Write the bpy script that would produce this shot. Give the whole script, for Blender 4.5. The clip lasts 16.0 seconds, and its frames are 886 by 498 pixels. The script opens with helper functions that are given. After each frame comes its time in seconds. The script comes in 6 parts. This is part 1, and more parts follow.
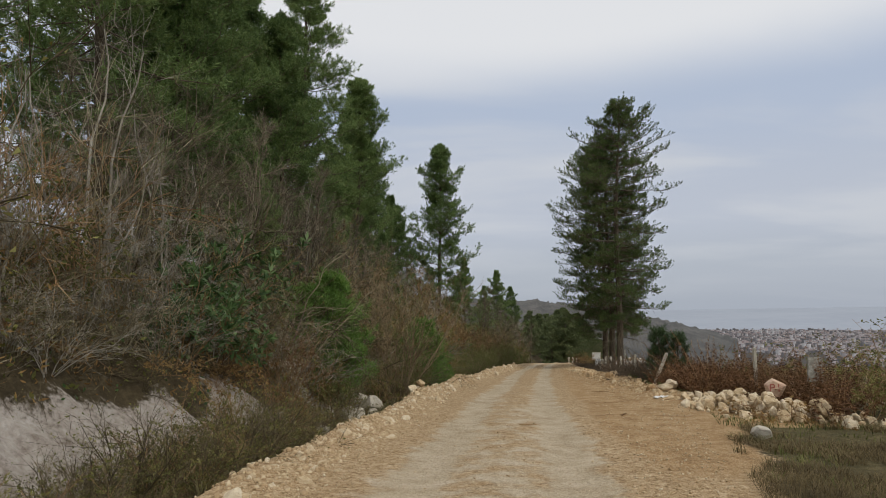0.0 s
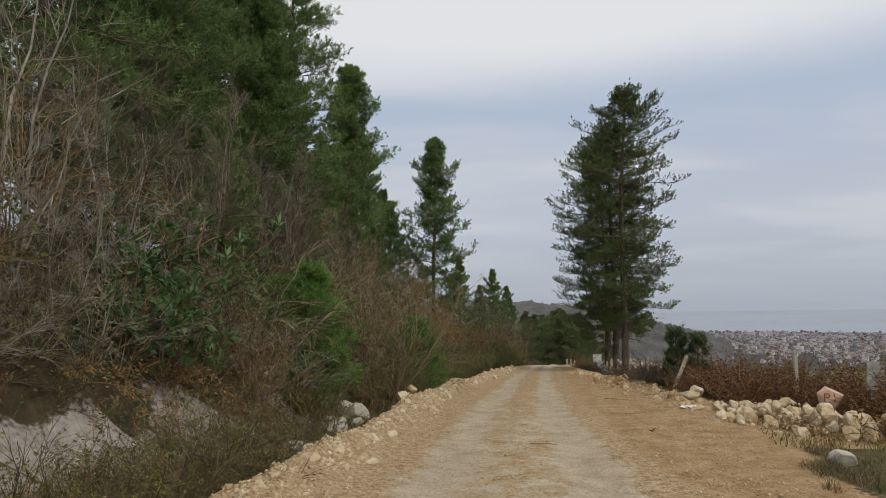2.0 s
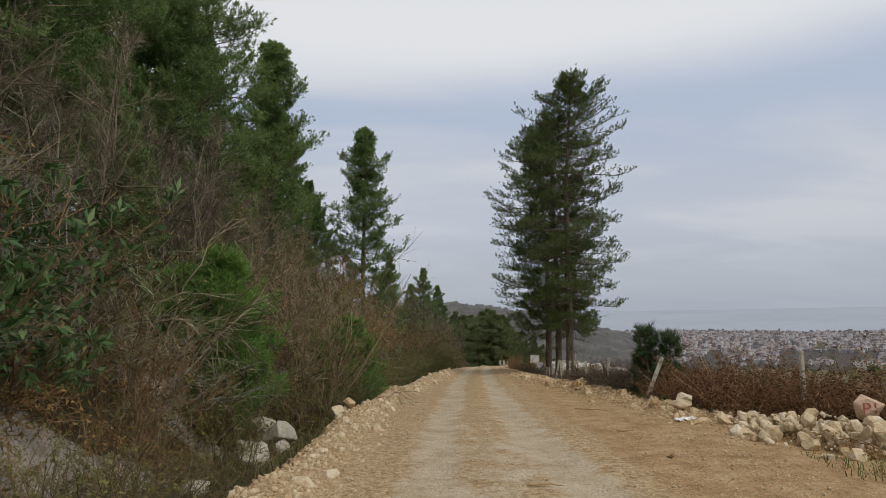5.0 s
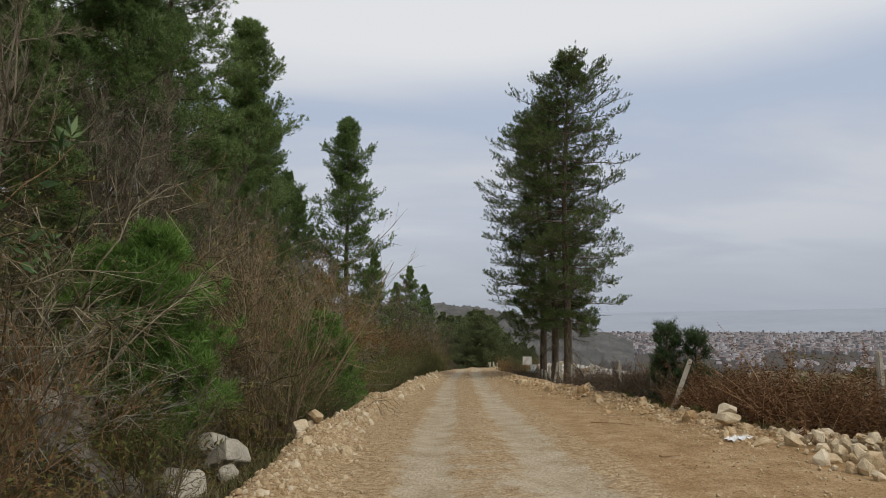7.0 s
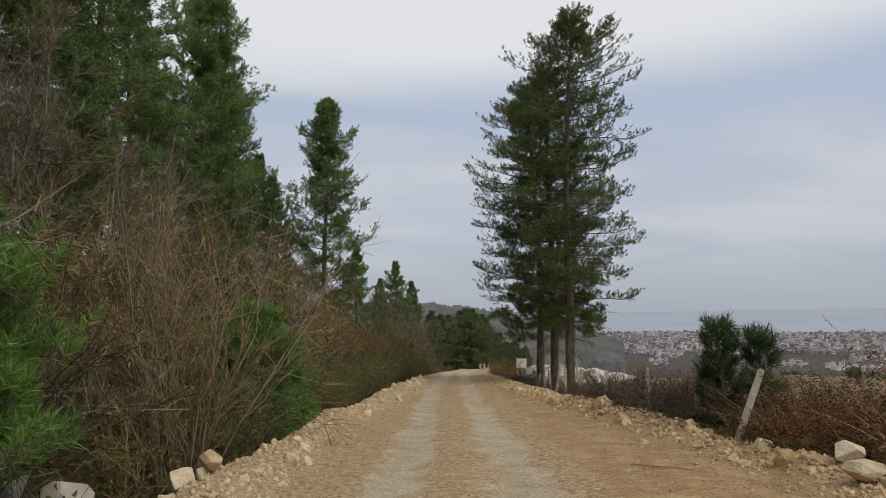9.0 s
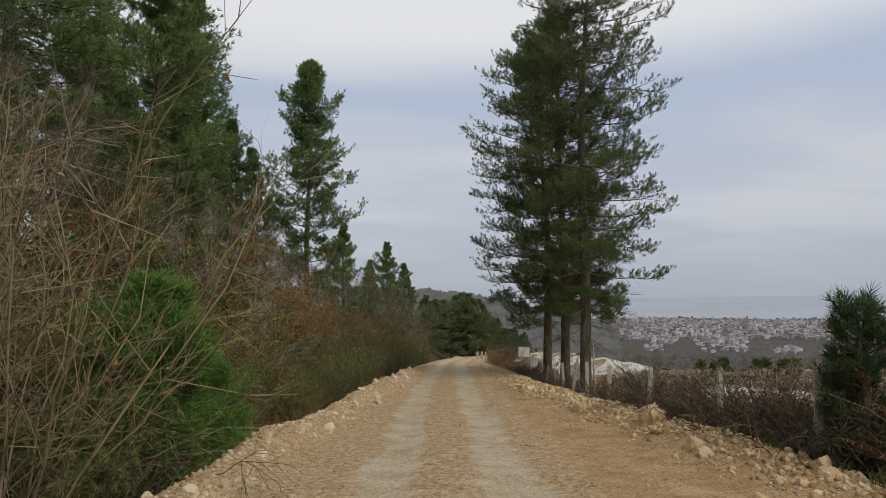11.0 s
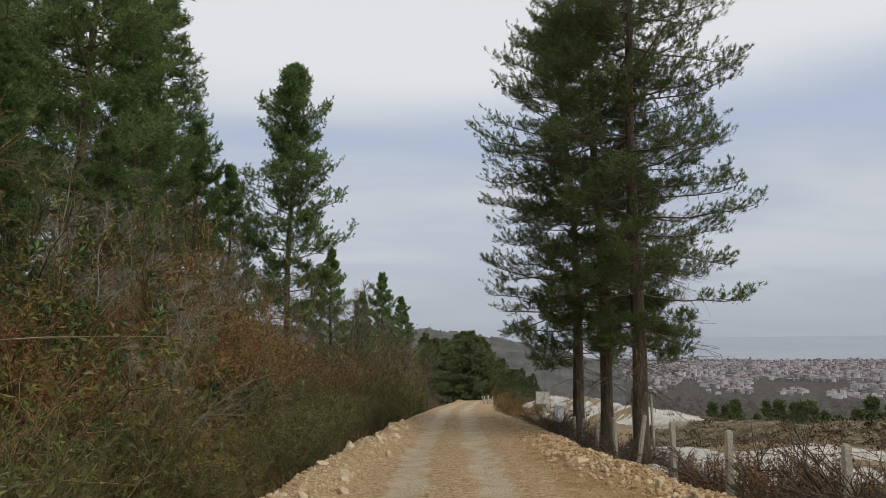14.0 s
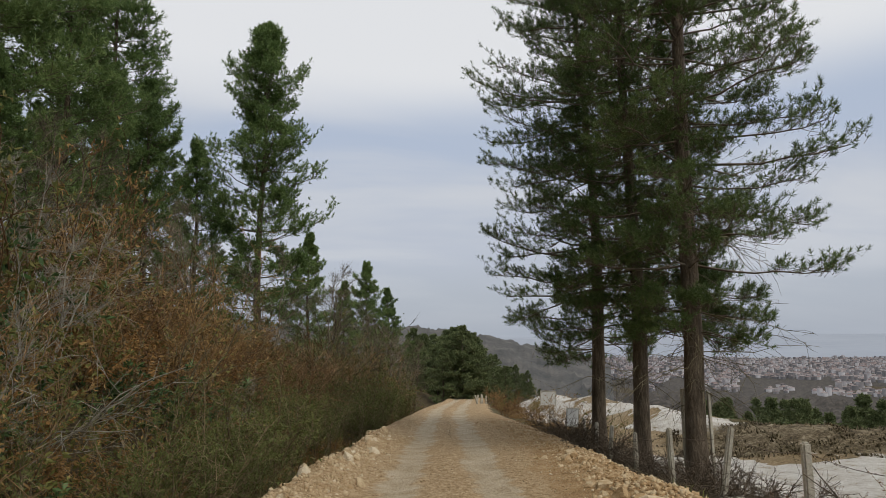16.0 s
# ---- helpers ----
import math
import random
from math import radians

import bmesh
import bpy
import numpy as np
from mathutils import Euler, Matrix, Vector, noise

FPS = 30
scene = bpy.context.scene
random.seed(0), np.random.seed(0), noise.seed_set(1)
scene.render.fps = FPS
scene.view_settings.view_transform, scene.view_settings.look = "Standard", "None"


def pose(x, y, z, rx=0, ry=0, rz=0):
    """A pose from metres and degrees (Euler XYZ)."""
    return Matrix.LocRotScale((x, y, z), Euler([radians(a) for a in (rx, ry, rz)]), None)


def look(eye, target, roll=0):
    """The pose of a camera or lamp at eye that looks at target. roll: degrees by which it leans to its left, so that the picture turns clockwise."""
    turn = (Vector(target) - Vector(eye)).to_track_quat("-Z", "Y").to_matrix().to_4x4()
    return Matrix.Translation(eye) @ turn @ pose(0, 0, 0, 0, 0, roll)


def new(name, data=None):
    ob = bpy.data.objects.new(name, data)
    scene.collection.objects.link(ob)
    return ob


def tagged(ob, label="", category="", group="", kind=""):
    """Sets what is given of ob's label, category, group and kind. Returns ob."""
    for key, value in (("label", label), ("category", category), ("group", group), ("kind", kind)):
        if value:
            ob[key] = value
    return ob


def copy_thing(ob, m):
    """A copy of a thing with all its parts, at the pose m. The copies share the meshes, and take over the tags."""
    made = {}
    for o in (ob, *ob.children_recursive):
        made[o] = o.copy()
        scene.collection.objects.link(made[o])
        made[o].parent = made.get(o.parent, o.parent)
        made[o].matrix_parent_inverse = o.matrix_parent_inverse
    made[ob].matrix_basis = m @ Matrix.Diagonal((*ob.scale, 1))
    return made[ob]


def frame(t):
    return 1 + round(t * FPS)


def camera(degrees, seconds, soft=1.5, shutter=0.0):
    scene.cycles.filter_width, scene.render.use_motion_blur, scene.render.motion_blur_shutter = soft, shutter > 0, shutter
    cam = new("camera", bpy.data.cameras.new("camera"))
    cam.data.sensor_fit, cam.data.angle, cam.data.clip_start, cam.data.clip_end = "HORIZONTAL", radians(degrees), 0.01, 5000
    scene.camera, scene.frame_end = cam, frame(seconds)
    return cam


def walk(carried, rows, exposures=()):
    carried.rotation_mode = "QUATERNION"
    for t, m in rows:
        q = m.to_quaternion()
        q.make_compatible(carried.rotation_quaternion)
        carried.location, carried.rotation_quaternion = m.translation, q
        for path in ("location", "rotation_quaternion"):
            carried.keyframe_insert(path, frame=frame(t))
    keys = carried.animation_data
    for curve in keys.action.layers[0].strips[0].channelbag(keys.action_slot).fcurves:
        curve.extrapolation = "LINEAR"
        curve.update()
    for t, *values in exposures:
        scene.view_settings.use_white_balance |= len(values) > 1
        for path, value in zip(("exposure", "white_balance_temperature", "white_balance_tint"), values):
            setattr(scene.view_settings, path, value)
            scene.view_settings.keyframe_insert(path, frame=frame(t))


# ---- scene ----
cam = camera(68.4, 16.0, soft=0.8)
METRES, EYE, TILT, LEAN, TURN = 28.0, 1.75, 7.0, 0.0, 0.0
ROWS = [
    (0.0, 0.0, 0.0, 0.0, -0.03, -1.58, 1.0),
    (0.5, 0.0025, 0.0231, -0.0043, -0.17, -1.69, 0.89),
    (1.0, 0.0008, 0.0454, -0.0083, -0.27, -1.68, 0.73),
    (1.5, -0.0002, 0.064, -0.0116, -0.23, -1.62, 0.88),
    (2.0, -0.0006, 0.0845, -0.0148, -0.52, -1.5, 0.74),
    (2.5, -0.0047, 0.1051, -0.0179, -0.5, -1.54, 0.71),
    (3.0, -0.009, 0.128, -0.0222, -0.79, -1.52, 0.51),
    (3.5, -0.0148, 0.1454, -0.024, -0.76, -1.49, 0.65),
    (4.0, -0.0178, 0.1628, -0.027, -3.75, -1.52, 0.34),
    (6.5, -0.0094, 0.2605, -0.0419, -8.08, -1.33, 0.17),
    (7.0, -0.0054, 0.2944, -0.0503, -8.22, -1.33, 0.04),
    (7.5, 0.0002, 0.3326, -0.0555, -8.5, -1.26, -0.03),
    (8.0, 0.0073, 0.3724, -0.0635, -8.76, -1.47, -0.11),
    (8.5, 0.0184, 0.4086, -0.0695, -8.9, -1.35, -0.02),
    (9.0, 0.0279, 0.4464, -0.0745, -9.02, -1.35, -0.09),
    (11.5, 0.0629, 0.6397, -0.106, -9.4, -2.73, -0.25),
    (12.0, 0.0691, 0.6753, -0.1127, -9.81, -2.66, -0.27),
    (12.5, 0.0761, 0.7115, -0.1187, -11.54, 2.28, -0.35),
    (13.0, 0.082, 0.7522, -0.1237, -8.75, -0.2, -0.24),
    (13.5, 0.0861, 0.78, -0.1298, -9.02, 0.92, -0.25),
    (14.0, 0.0894, 0.8183, -0.1362, -9.35, 0.92, -0.29),
    (14.5, 0.0931, 0.8571, -0.1422, -9.89, 0.77, -0.33),
    (15.0, 0.0968, 0.8975, -0.1497, -10.0, 0.85, -0.14),
    (15.5, 0.1052, 0.9351, -0.157, -10.14, 0.77, -0.17),
    (16.0, 0.1111, 0.9715, -0.1654, -10.37, 0.75, -0.46),
]
walk(cam, [(t, pose(0, 0, EYE, TILT, LEAN, TURN) @ pose(METRES * x, METRES * y, METRES * z, 90 + pitch, roll, yaw)) for t, x, y, z, yaw, pitch, roll in ROWS])

# ---------------------------------------------------------------- world and sun
SUN_ELEV, SUN_AZ = 48.0, 150.0
world = bpy.data.worlds.new("overcast_sky")
scene.world = world
world.use_nodes = True
wt = world.node_tree
wt.nodes.clear()


def wnode(kind, **vals):
    n = wt.nodes.new(kind)
    for k, v in vals.items():
        n.inputs[k].default_value = v
    return n


def wlink(a, b):
    wt.links.new(a, b)


def wmath(op, a, b=None, clamp=False):
    n = wt.nodes.new("ShaderNodeMath")
    n.operation, n.use_clamp = op, clamp
    for i, v in enumerate((a, b)):
        if v is None:
            continue
        if isinstance(v, (int, float)):
            n.inputs[i].default_value = v
        else:
            wlink(v, n.inputs[i])
    return n.outputs[0]


def wramp(fac, stops):
    n = wt.nodes.new("ShaderNodeValToRGB")
    n.color_ramp.interpolation = "EASE"
    while len(n.color_ramp.elements) < len(stops):
        n.color_ramp.elements.new(0.5)
    for e, (p, c) in zip(n.color_ramp.elements, stops):
        e.position, e.color = p, (*c, 1) if len(c) == 3 else c
    wlink(fac, n.inputs[0])
    return n.outputs[0]


sky = wt.nodes.new("ShaderNodeTexSky")
sky.sky_type, sky.sun_disc = "NISHITA", False
sky.sun_elevation, sky.sun_rotation = radians(SUN_ELEV), radians(SUN_AZ)
sky.air_density, sky.dust_density = 1.0, 2.0
coord = wt.nodes.new("ShaderNodeTexCoord")
sep = wt.nodes.new("ShaderNodeSeparateXYZ")
wlink(coord.outputs["Generated"], sep.inputs[0])
up = wmath("MAXIMUM", sep.outputs[2], 0.0)
flat = wmath("ADD", up, 0.16)
px = wmath("DIVIDE", sep.outputs[0], flat)
py = wmath("DIVIDE", sep.outputs[1], flat)
comb = wt.nodes.new("ShaderNodeCombineXYZ")
wlink(wmath("MULTIPLY", px, 0.55), comb.inputs[0])
wlink(py, comb.inputs[1])
streak = wnode("ShaderNodeTexNoise", Scale=1.1, Detail=5.0, Roughness=0.5, Distortion=0.35)
wlink(comb.outputs[0], streak.inputs["Vector"])
broad = wnode("ShaderNodeTexNoise", Scale=0.5, Detail=2.0, Roughness=0.5)
wlink(comb.outputs[0], broad.inputs["Vector"])
# a stratus deck overhead whose edge hangs about twenty degrees above the horizon
wob = wmath("MULTIPLY", wmath("SUBTRACT", broad.outputs[0], 0.5), 0.16)
deck_h = wmath("ADD", wmath("ADD", up, wob), wmath("MULTIPLY", wmath("SUBTRACT", streak.outputs[0], 0.5), 0.06))
deck = wramp(deck_h, [(0.29, (0, 0, 0)), (0.40, (1, 1, 1))])
low = wramp(up, [(0.0, (0.41, 0.45, 0.52)), (0.05, (0.45, 0.49, 0.56)), (0.14, (0.51, 0.55, 0.635)), (0.3, (0.46, 0.53, 0.66)), (0.5, (0.5, 0.56, 0.66))])
wisps = wramp(streak.outputs[0], [(0.42, (0, 0, 0)), (0.64, (1, 1, 1))])


def wmix(fac, a, b):
    n = wt.nodes.new("ShaderNodeMix")
    n.data_type = "RGBA"
    for i, v in ((0, fac), (6, a), (7, b)):
        if isinstance(v, (int, float)):
            n.inputs[i].default_value = v
        elif isinstance(v, tuple):
            n.inputs[i].default_value = (*v, 1)
        else:
            wlink(v, n.inputs[i])
    return n.outputs[2]


near_horizon = wramp(up, [(0.02, (0.12, 0.12, 0.12)), (0.16, (1, 1, 1))])
veil = wmix(wmath("MULTIPLY", wmath("MULTIPLY", wisps, 0.85), near_horizon), low, (0.63, 0.65, 0.69))
cloud = wmix(deck, veil, (0.80, 0.81, 0.83))
bg_cloud = wnode("ShaderNodeBackground", Strength=1.0)
wlink(cloud, bg_cloud.inputs[0])
bg_sky = wnode("ShaderNodeBackground", Strength=0.08)
wlink(sky.outputs[0], bg_sky.inputs[0])
mixer = wt.nodes.new("ShaderNodeMixShader")
mixer.inputs[0].default_value = 0.92
wlink(bg_sky.outputs[0], mixer.inputs[1])
wlink(bg_cloud.outputs[0], mixer.inputs[2])
wout = wt.nodes.new("ShaderNodeOutputWorld")
wlink(mixer.outputs[0], wout.inputs[0])

sun_data = bpy.data.lights.new("sun", "SUN")
sun_data.energy, sun_data.angle, sun_data.color = 1.25, radians(18), (1.0, 0.93, 0.8)
sun = new("sun", sun_data)
sun.matrix_world = look((30 * math.sin(radians(SUN_AZ)), 30 * math.cos(radians(SUN_AZ)), 30 * math.tan(radians(SUN_ELEV))), (0, 0, 0))


# ---------------------------------------------------------------- materials
def material(name, colors, scale=4.0, rough=0.85, bump=0.0, bump_scale=30.0, island=0.0, per_object=0.0, stretch=(1, 1, 1), spec=0.25, coords="Object", translucent=0.0, glow=0.0):
    """A grainy surface: noise at two scales over a ramp of colours, varied per island or per object."""
    m = bpy.data.materials.new(name)
    m.use_nodes = True
    nt = m.node_tree
    bsdf = nt.nodes["Principled BSDF"]
    tc = nt.nodes.new("ShaderNodeTexCoord")
    mp = nt.nodes.new("ShaderNodeMapping")
    mp.inputs["Scale"].default_value = stretch
    nt.links.new(tc.outputs[coords], mp.inputs[0])
    n1 = nt.nodes.new("ShaderNodeTexNoise")
    n1.inputs["Scale"].default_value, n1.inputs["Detail"].default_value = scale, 6.0
    n2 = nt.nodes.new("ShaderNodeTexNoise")
    n2.inputs["Scale"].default_value, n2.inputs["Detail"].default_value = scale * 9, 3.0
    nt.links.new(mp.outputs[0], n1.inputs["Vector"])
    nt.links.new(mp.outputs[0], n2.inputs["Vector"])

    def mth(op, a, b):
        n = nt.nodes.new("ShaderNodeMath")
        n.operation = op
        for i, v in enumerate((a, b)):
            if isinstance(v, (int, float)):
                n.inputs[i].default_value = v
            else:
                nt.links.new(v, n.inputs[i])
        return n.outputs[0]

    fac = mth("ADD", mth("MULTIPLY", n1.outputs[0], 0.65), mth("MULTIPLY", n2.outputs[0], 0.35))
    fac = mth("ADD", mth("MULTIPLY", mth("SUBTRACT", fac, 0.5), 2.2), 0.5)
    if island:
        geo = nt.nodes.new("ShaderNodeNewGeometry")
        fac = mth("ADD", fac, mth("MULTIPLY", mth("SUBTRACT", geo.outputs["Random Per Island"], 0.5), island))
    if per_object:
        oi = nt.nodes.new("ShaderNodeObjectInfo")
        fac = mth("ADD", fac, mth("MULTIPLY", mth("SUBTRACT", oi.outputs["Random"], 0.5), per_object))
    ramp = nt.nodes.new("ShaderNodeValToRGB")
    while len(ramp.color_ramp.elements) < len(colors):
        ramp.color_ramp.elements.new(0.5)
    for i, (e, c) in enumerate(zip(ramp.color_ramp.elements, colors)):
        e.position, e.color = 0.1 + 0.8 * i / max(1, len(colors) - 1), (*c, 1)
    nt.links.new(fac, ramp.inputs[0])
    nt.links.new(ramp.outputs[0], bsdf.inputs["Base Color"])
    bsdf.inputs["Roughness"].default_value = rough
    bsdf.inputs["Specular IOR Level"].default_value = spec
    # emission in the base colours, stands in for haze on the distant sheets
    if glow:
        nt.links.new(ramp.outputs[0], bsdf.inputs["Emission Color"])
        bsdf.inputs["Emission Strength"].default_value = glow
    if bump:
        n3 = nt.nodes.new("ShaderNodeTexNoise")
        n3.inputs["Scale"].default_value, n3.inputs["Detail"].default_value = bump_scale, 4.0
        nt.links.new(mp.outputs[0], n3.inputs["Vector"])
        bp = nt.nodes.new("ShaderNodeBump")
        bp.inputs["Strength"].default_value, bp.inputs["Distance"].default_value = bump, 0.05
        nt.links.new(n3.outputs[0], bp.inputs["Height"])
        nt.links.new(bp.outputs[0], bsdf.inputs["Normal"])
    if translucent:
        tr = nt.nodes.new("ShaderNodeBsdfTranslucent")
        nt.links.new(ramp.outputs[0], tr.inputs[0])
        mx = nt.nodes.new("ShaderNodeMixShader")
        mx.inputs[0].default_value = translucent
        nt.links.new(bsdf.outputs[0], mx.inputs[1])
        nt.links.new(tr.outputs[0], mx.inputs[2])
        nt.links.new(mx.outputs[0], nt.nodes["Material Output"].inputs[0])
    return m


BARK = material("pine_bark", [(0.052, 0.040, 0.029), (0.115, 0.090, 0.064), (0.205, 0.165, 0.12)], 3.0, 0.95, 0.9, 9.0, stretch=(3, 3, 0.8))
LIMB = material("pine_limb", [(0.09, 0.072, 0.052), (0.20, 0.16, 0.115)], 5.0, 0.95)
NEEDLE = material("pine_needles", [(0.062, 0.1, 0.034), (0.122, 0.175, 0.056), (0.20, 0.25, 0.09)], 0.9, 0.6, island=0.5, per_object=0.35, translucent=0.35)
NEEDLE_BANK = material("bank_pine_needles", [(0.075, 0.122, 0.042), (0.155, 0.232, 0.075), (0.25, 0.325, 0.12)], 0.9, 0.6, island=0.5, per_object=0.35, translucent=0.4)
NEEDLE_YOUNG = material("young_pine_needles", [(0.066, 0.135, 0.03), (0.138, 0.25, 0.05), (0.225, 0.36, 0.088)], 0.9, 0.6, island=0.6, translucent=0.25)
NEEDLE_FAR = material("far_pine_needles", [(0.075, 0.098, 0.04), (0.13, 0.162, 0.066), (0.20, 0.225, 0.10)], 0.5, 0.7, island=0.5)
TWIG_GREY = material("grey_twigs", [(0.085, 0.07, 0.040), (0.165, 0.14, 0.083), (0.34, 0.30, 0.20)], 2.0, 0.9, island=0.6, per_object=0.8)
TWIG_MURK = material("dark_brush_twigs", [(0.055, 0.044, 0.024), (0.115, 0.092, 0.052), (0.21, 0.17, 0.10)], 2.0, 0.9, island=0.6, per_object=0.7)
TWIG_BROWN = material("brown_twigs", [(0.13, 0.076, 0.037), (0.26, 0.16, 0.078), (0.39, 0.262, 0.138)], 2.0, 0.9, island=0.6, per_object=0.9)
LEAF_RUST = material("rusty_leaves", [(0.12, 0.066, 0.024), (0.235, 0.138, 0.05), (0.36, 0.235, 0.09)], 0.7, 0.8, island=0.4, per_object=1.0, translucent=0.2)
LEAF_OLIVE = material("olive_leaves", [(0.085, 0.092, 0.024), (0.155, 0.158, 0.042), (0.26, 0.245, 0.08)], 1.0, 0.7, island=0.6, per_object=0.8, translucent=0.25)
LEAF_GREEN = material("evergreen_leaves", [(0.035, 0.07, 0.022), (0.07, 0.13, 0.04), (0.14, 0.21, 0.08)], 1.0, 0.45, island=0.7, translucent=0.15)
LEAF_YELLOW = material("yellow_leaves", [(0.16, 0.14, 0.035), (0.28, 0.23, 0.06)], 1.0, 0.7, island=0.7, translucent=0.25)
FERN = material("dead_bracken", [(0.065, 0.031, 0.016), (0.145, 0.072, 0.034), (0.25, 0.14, 0.066)], 1.2, 0.85, island=0.7, translucent=0.2)
GRASS_DRY = material("dry_grass", [(0.075, 0.056, 0.026), (0.145, 0.108, 0.05), (0.26, 0.20, 0.10)], 0.8, 0.85, island=0.6, translucent=0.2)
GRASS_DITCH = material("ditch_grass", [(0.045, 0.04, 0.016), (0.085, 0.074, 0.03), (0.16, 0.135, 0.06)], 0.8, 0.85, island=0.6, translucent=0.2)
GRASS_GREEN = material("green_grass", [(0.06, 0.075, 0.02), (0.125, 0.135, 0.038), (0.21, 0.205, 0.075)], 0.8, 0.8, island=0.6, translucent=0.2)
STONE = material("limestone", [(0.40, 0.285, 0.16), (0.56, 0.44, 0.28), (0.68, 0.59, 0.44)], 3.0, 0.9, 0.5, 14.0, island=0.5, per_object=0.5)
STONE_OCHRE = material("ochre_limestone", [(0.30, 0.185, 0.085), (0.47, 0.33, 0.18), (0.62, 0.50, 0.33)], 3.0, 0.92, 0.5, 14.0, island=0.6, per_object=0.6)
TWIG_PALE = material("pale_bark", [(0.16, 0.145, 0.115), (0.30, 0.275, 0.225), (0.42, 0.39, 0.33)], 3.0, 0.9, island=0.4)
STONE_WHITE = material("white_limestone", [(0.40, 0.36, 0.29), (0.60, 0.56, 0.48)], 3.0, 0.9, 0.6, 12.0)
STONE_RED = material("red_marked_stone", [(0.46, 0.33, 0.23), (0.55, 0.40, 0.29), (0.58, 0.38, 0.29)], 3.5, 0.9, 0.5, 12.0)
CONCRETE = material("weathered_concrete", [(0.27, 0.25, 0.2), (0.44, 0.41, 0.335), (0.6, 0.56, 0.47)], 4.0, 0.9, 0.4, 40.0, per_object=0.3)
SIGN_WHITE = material("faded_white_paint", [(0.55, 0.55, 0.53), (0.72, 0.72, 0.70)], 3.0, 0.6, 0.05, 30.0)
PAPER = material("white_plastic_litter", [(0.7, 0.7, 0.7), (0.82, 0.82, 0.82)], 4.0, 0.5)
THORN = material("dark_thorn_twigs", [(0.055, 0.042, 0.03), (0.10, 0.078, 0.055), (0.17, 0.13, 0.09)], 2.0, 0.9, island=0.6)
WIRE = material("rusty_wire", [(0.10, 0.07, 0.05), (0.18, 0.13, 0.10)], 20.0, 0.7)


# ---------------------------------------------------------------- numeric helpers
rng = np.random.default_rng(7)


def smooth(a, b, v):
    s = np.clip((np.asarray(v, float) - a) / (b - a), 0, 1)
    return s * s * (3 - 2 * s)


def hash2(ix, iy, seed):
    h = np.sin(ix * 127.1 + iy * 311.7 + seed * 74.7) * 43758.5453
    return h - np.floor(h)


def vnoise(x, y, seed=0.0):
    ix, iy = np.floor(x), np.floor(y)
    fx, fy = x - ix, y - iy
    fx, fy = fx * fx * (3 - 2 * fx), fy * fy * (3 - 2 * fy)
    a, b = hash2(ix, iy, seed), hash2(ix + 1, iy, seed)
    c, d = hash2(ix, iy + 1, seed), hash2(ix + 1, iy + 1, seed)
    return (a + (b - a) * fx) * (1 - fy) + (c + (d - c) * fx) * fy - 0.5


def fbm(x, y, seed=0.0, octaves=3):
    return sum(vnoise(x * 2**k, y * 2**k, seed + k) * 0.5**k for k in range(octaves))


def mesh_from(name, verts, *face_groups, smooth_faces=False):
    """A mesh from an array of corners and arrays of faces with three or four corners."""
    me = bpy.data.meshes.new(name)
    verts = np.asarray(verts, np.float32)
    groups = [np.asarray(f, np.int32) for f in face_groups if len(f)]
    me.vertices.add(len(verts))
    me.vertices.foreach_set("co", verts.ravel())
    corners = np.concatenate([f.ravel() for f in groups])
    sizes = np.concatenate([np.full(len(f), f.shape[1], np.int32) for f in groups])
    me.loops.add(len(corners))
    me.loops.foreach_set("vertex_index", corners)
    me.polygons.add(len(sizes))
    me.polygons.foreach_set("loop_start", np.concatenate([[0], np.cumsum(sizes)[:-1]]).astype(np.int32))
    me.polygons.foreach_set("loop_total", sizes)
    if smooth_faces:
        me.polygons.foreach_set("use_smooth", np.ones(len(sizes), bool))
    me.update(calc_edges=True)
    return me


def piece(name, me, mat, parent=None, label=""):
    """Links a mesh as one object, under a thing or a part if one is given."""
    if mat and not me.materials:
        me.materials.append(mat)
    ob = new(name, me)
    if parent:
        ob.parent = parent
    if label:
        ob["label"] = label
    return ob


def part(name, bm, mat, parent=None, label=""):
    me = bpy.data.meshes.new(name)
    bm.to_mesh(me)
    bm.free()
    return piece(name, me, mat, parent, label)


def unit(v):
    return v / np.maximum(np.linalg.norm(v, axis=-1, keepdims=True), 1e-9)


def bases(d, g):
    """Turns that take +z to each direction d, with a random spin."""
    d = unit(d)
    ref = np.where(np.abs(d[:, 2:3]) < 0.9, [[0.0, 0, 1]], [[1.0, 0, 0]])
    a = unit(np.cross(ref, d))
    b = np.cross(d, a)
    s = g.uniform(0, 2 * np.pi, len(d))[:, None]
    return np.stack([a * np.cos(s) + b * np.sin(s), b * np.cos(s) - a * np.sin(s), d], -1)


def scatter(verts, faces, places, turns, sizes):
    """Copies of one small shape, joined: its corners and faces, moved, turned and scaled."""
    n, k = len(places), len(verts)
    v = np.einsum("nij,kj->nki", turns, verts) * np.asarray(sizes).reshape(n, 1, -1) + places[:, None, :]
    f = faces[None] + (np.arange(n) * k)[:, None, None]
    return v.reshape(-1, 3), f.reshape(-1, faces.shape[1])


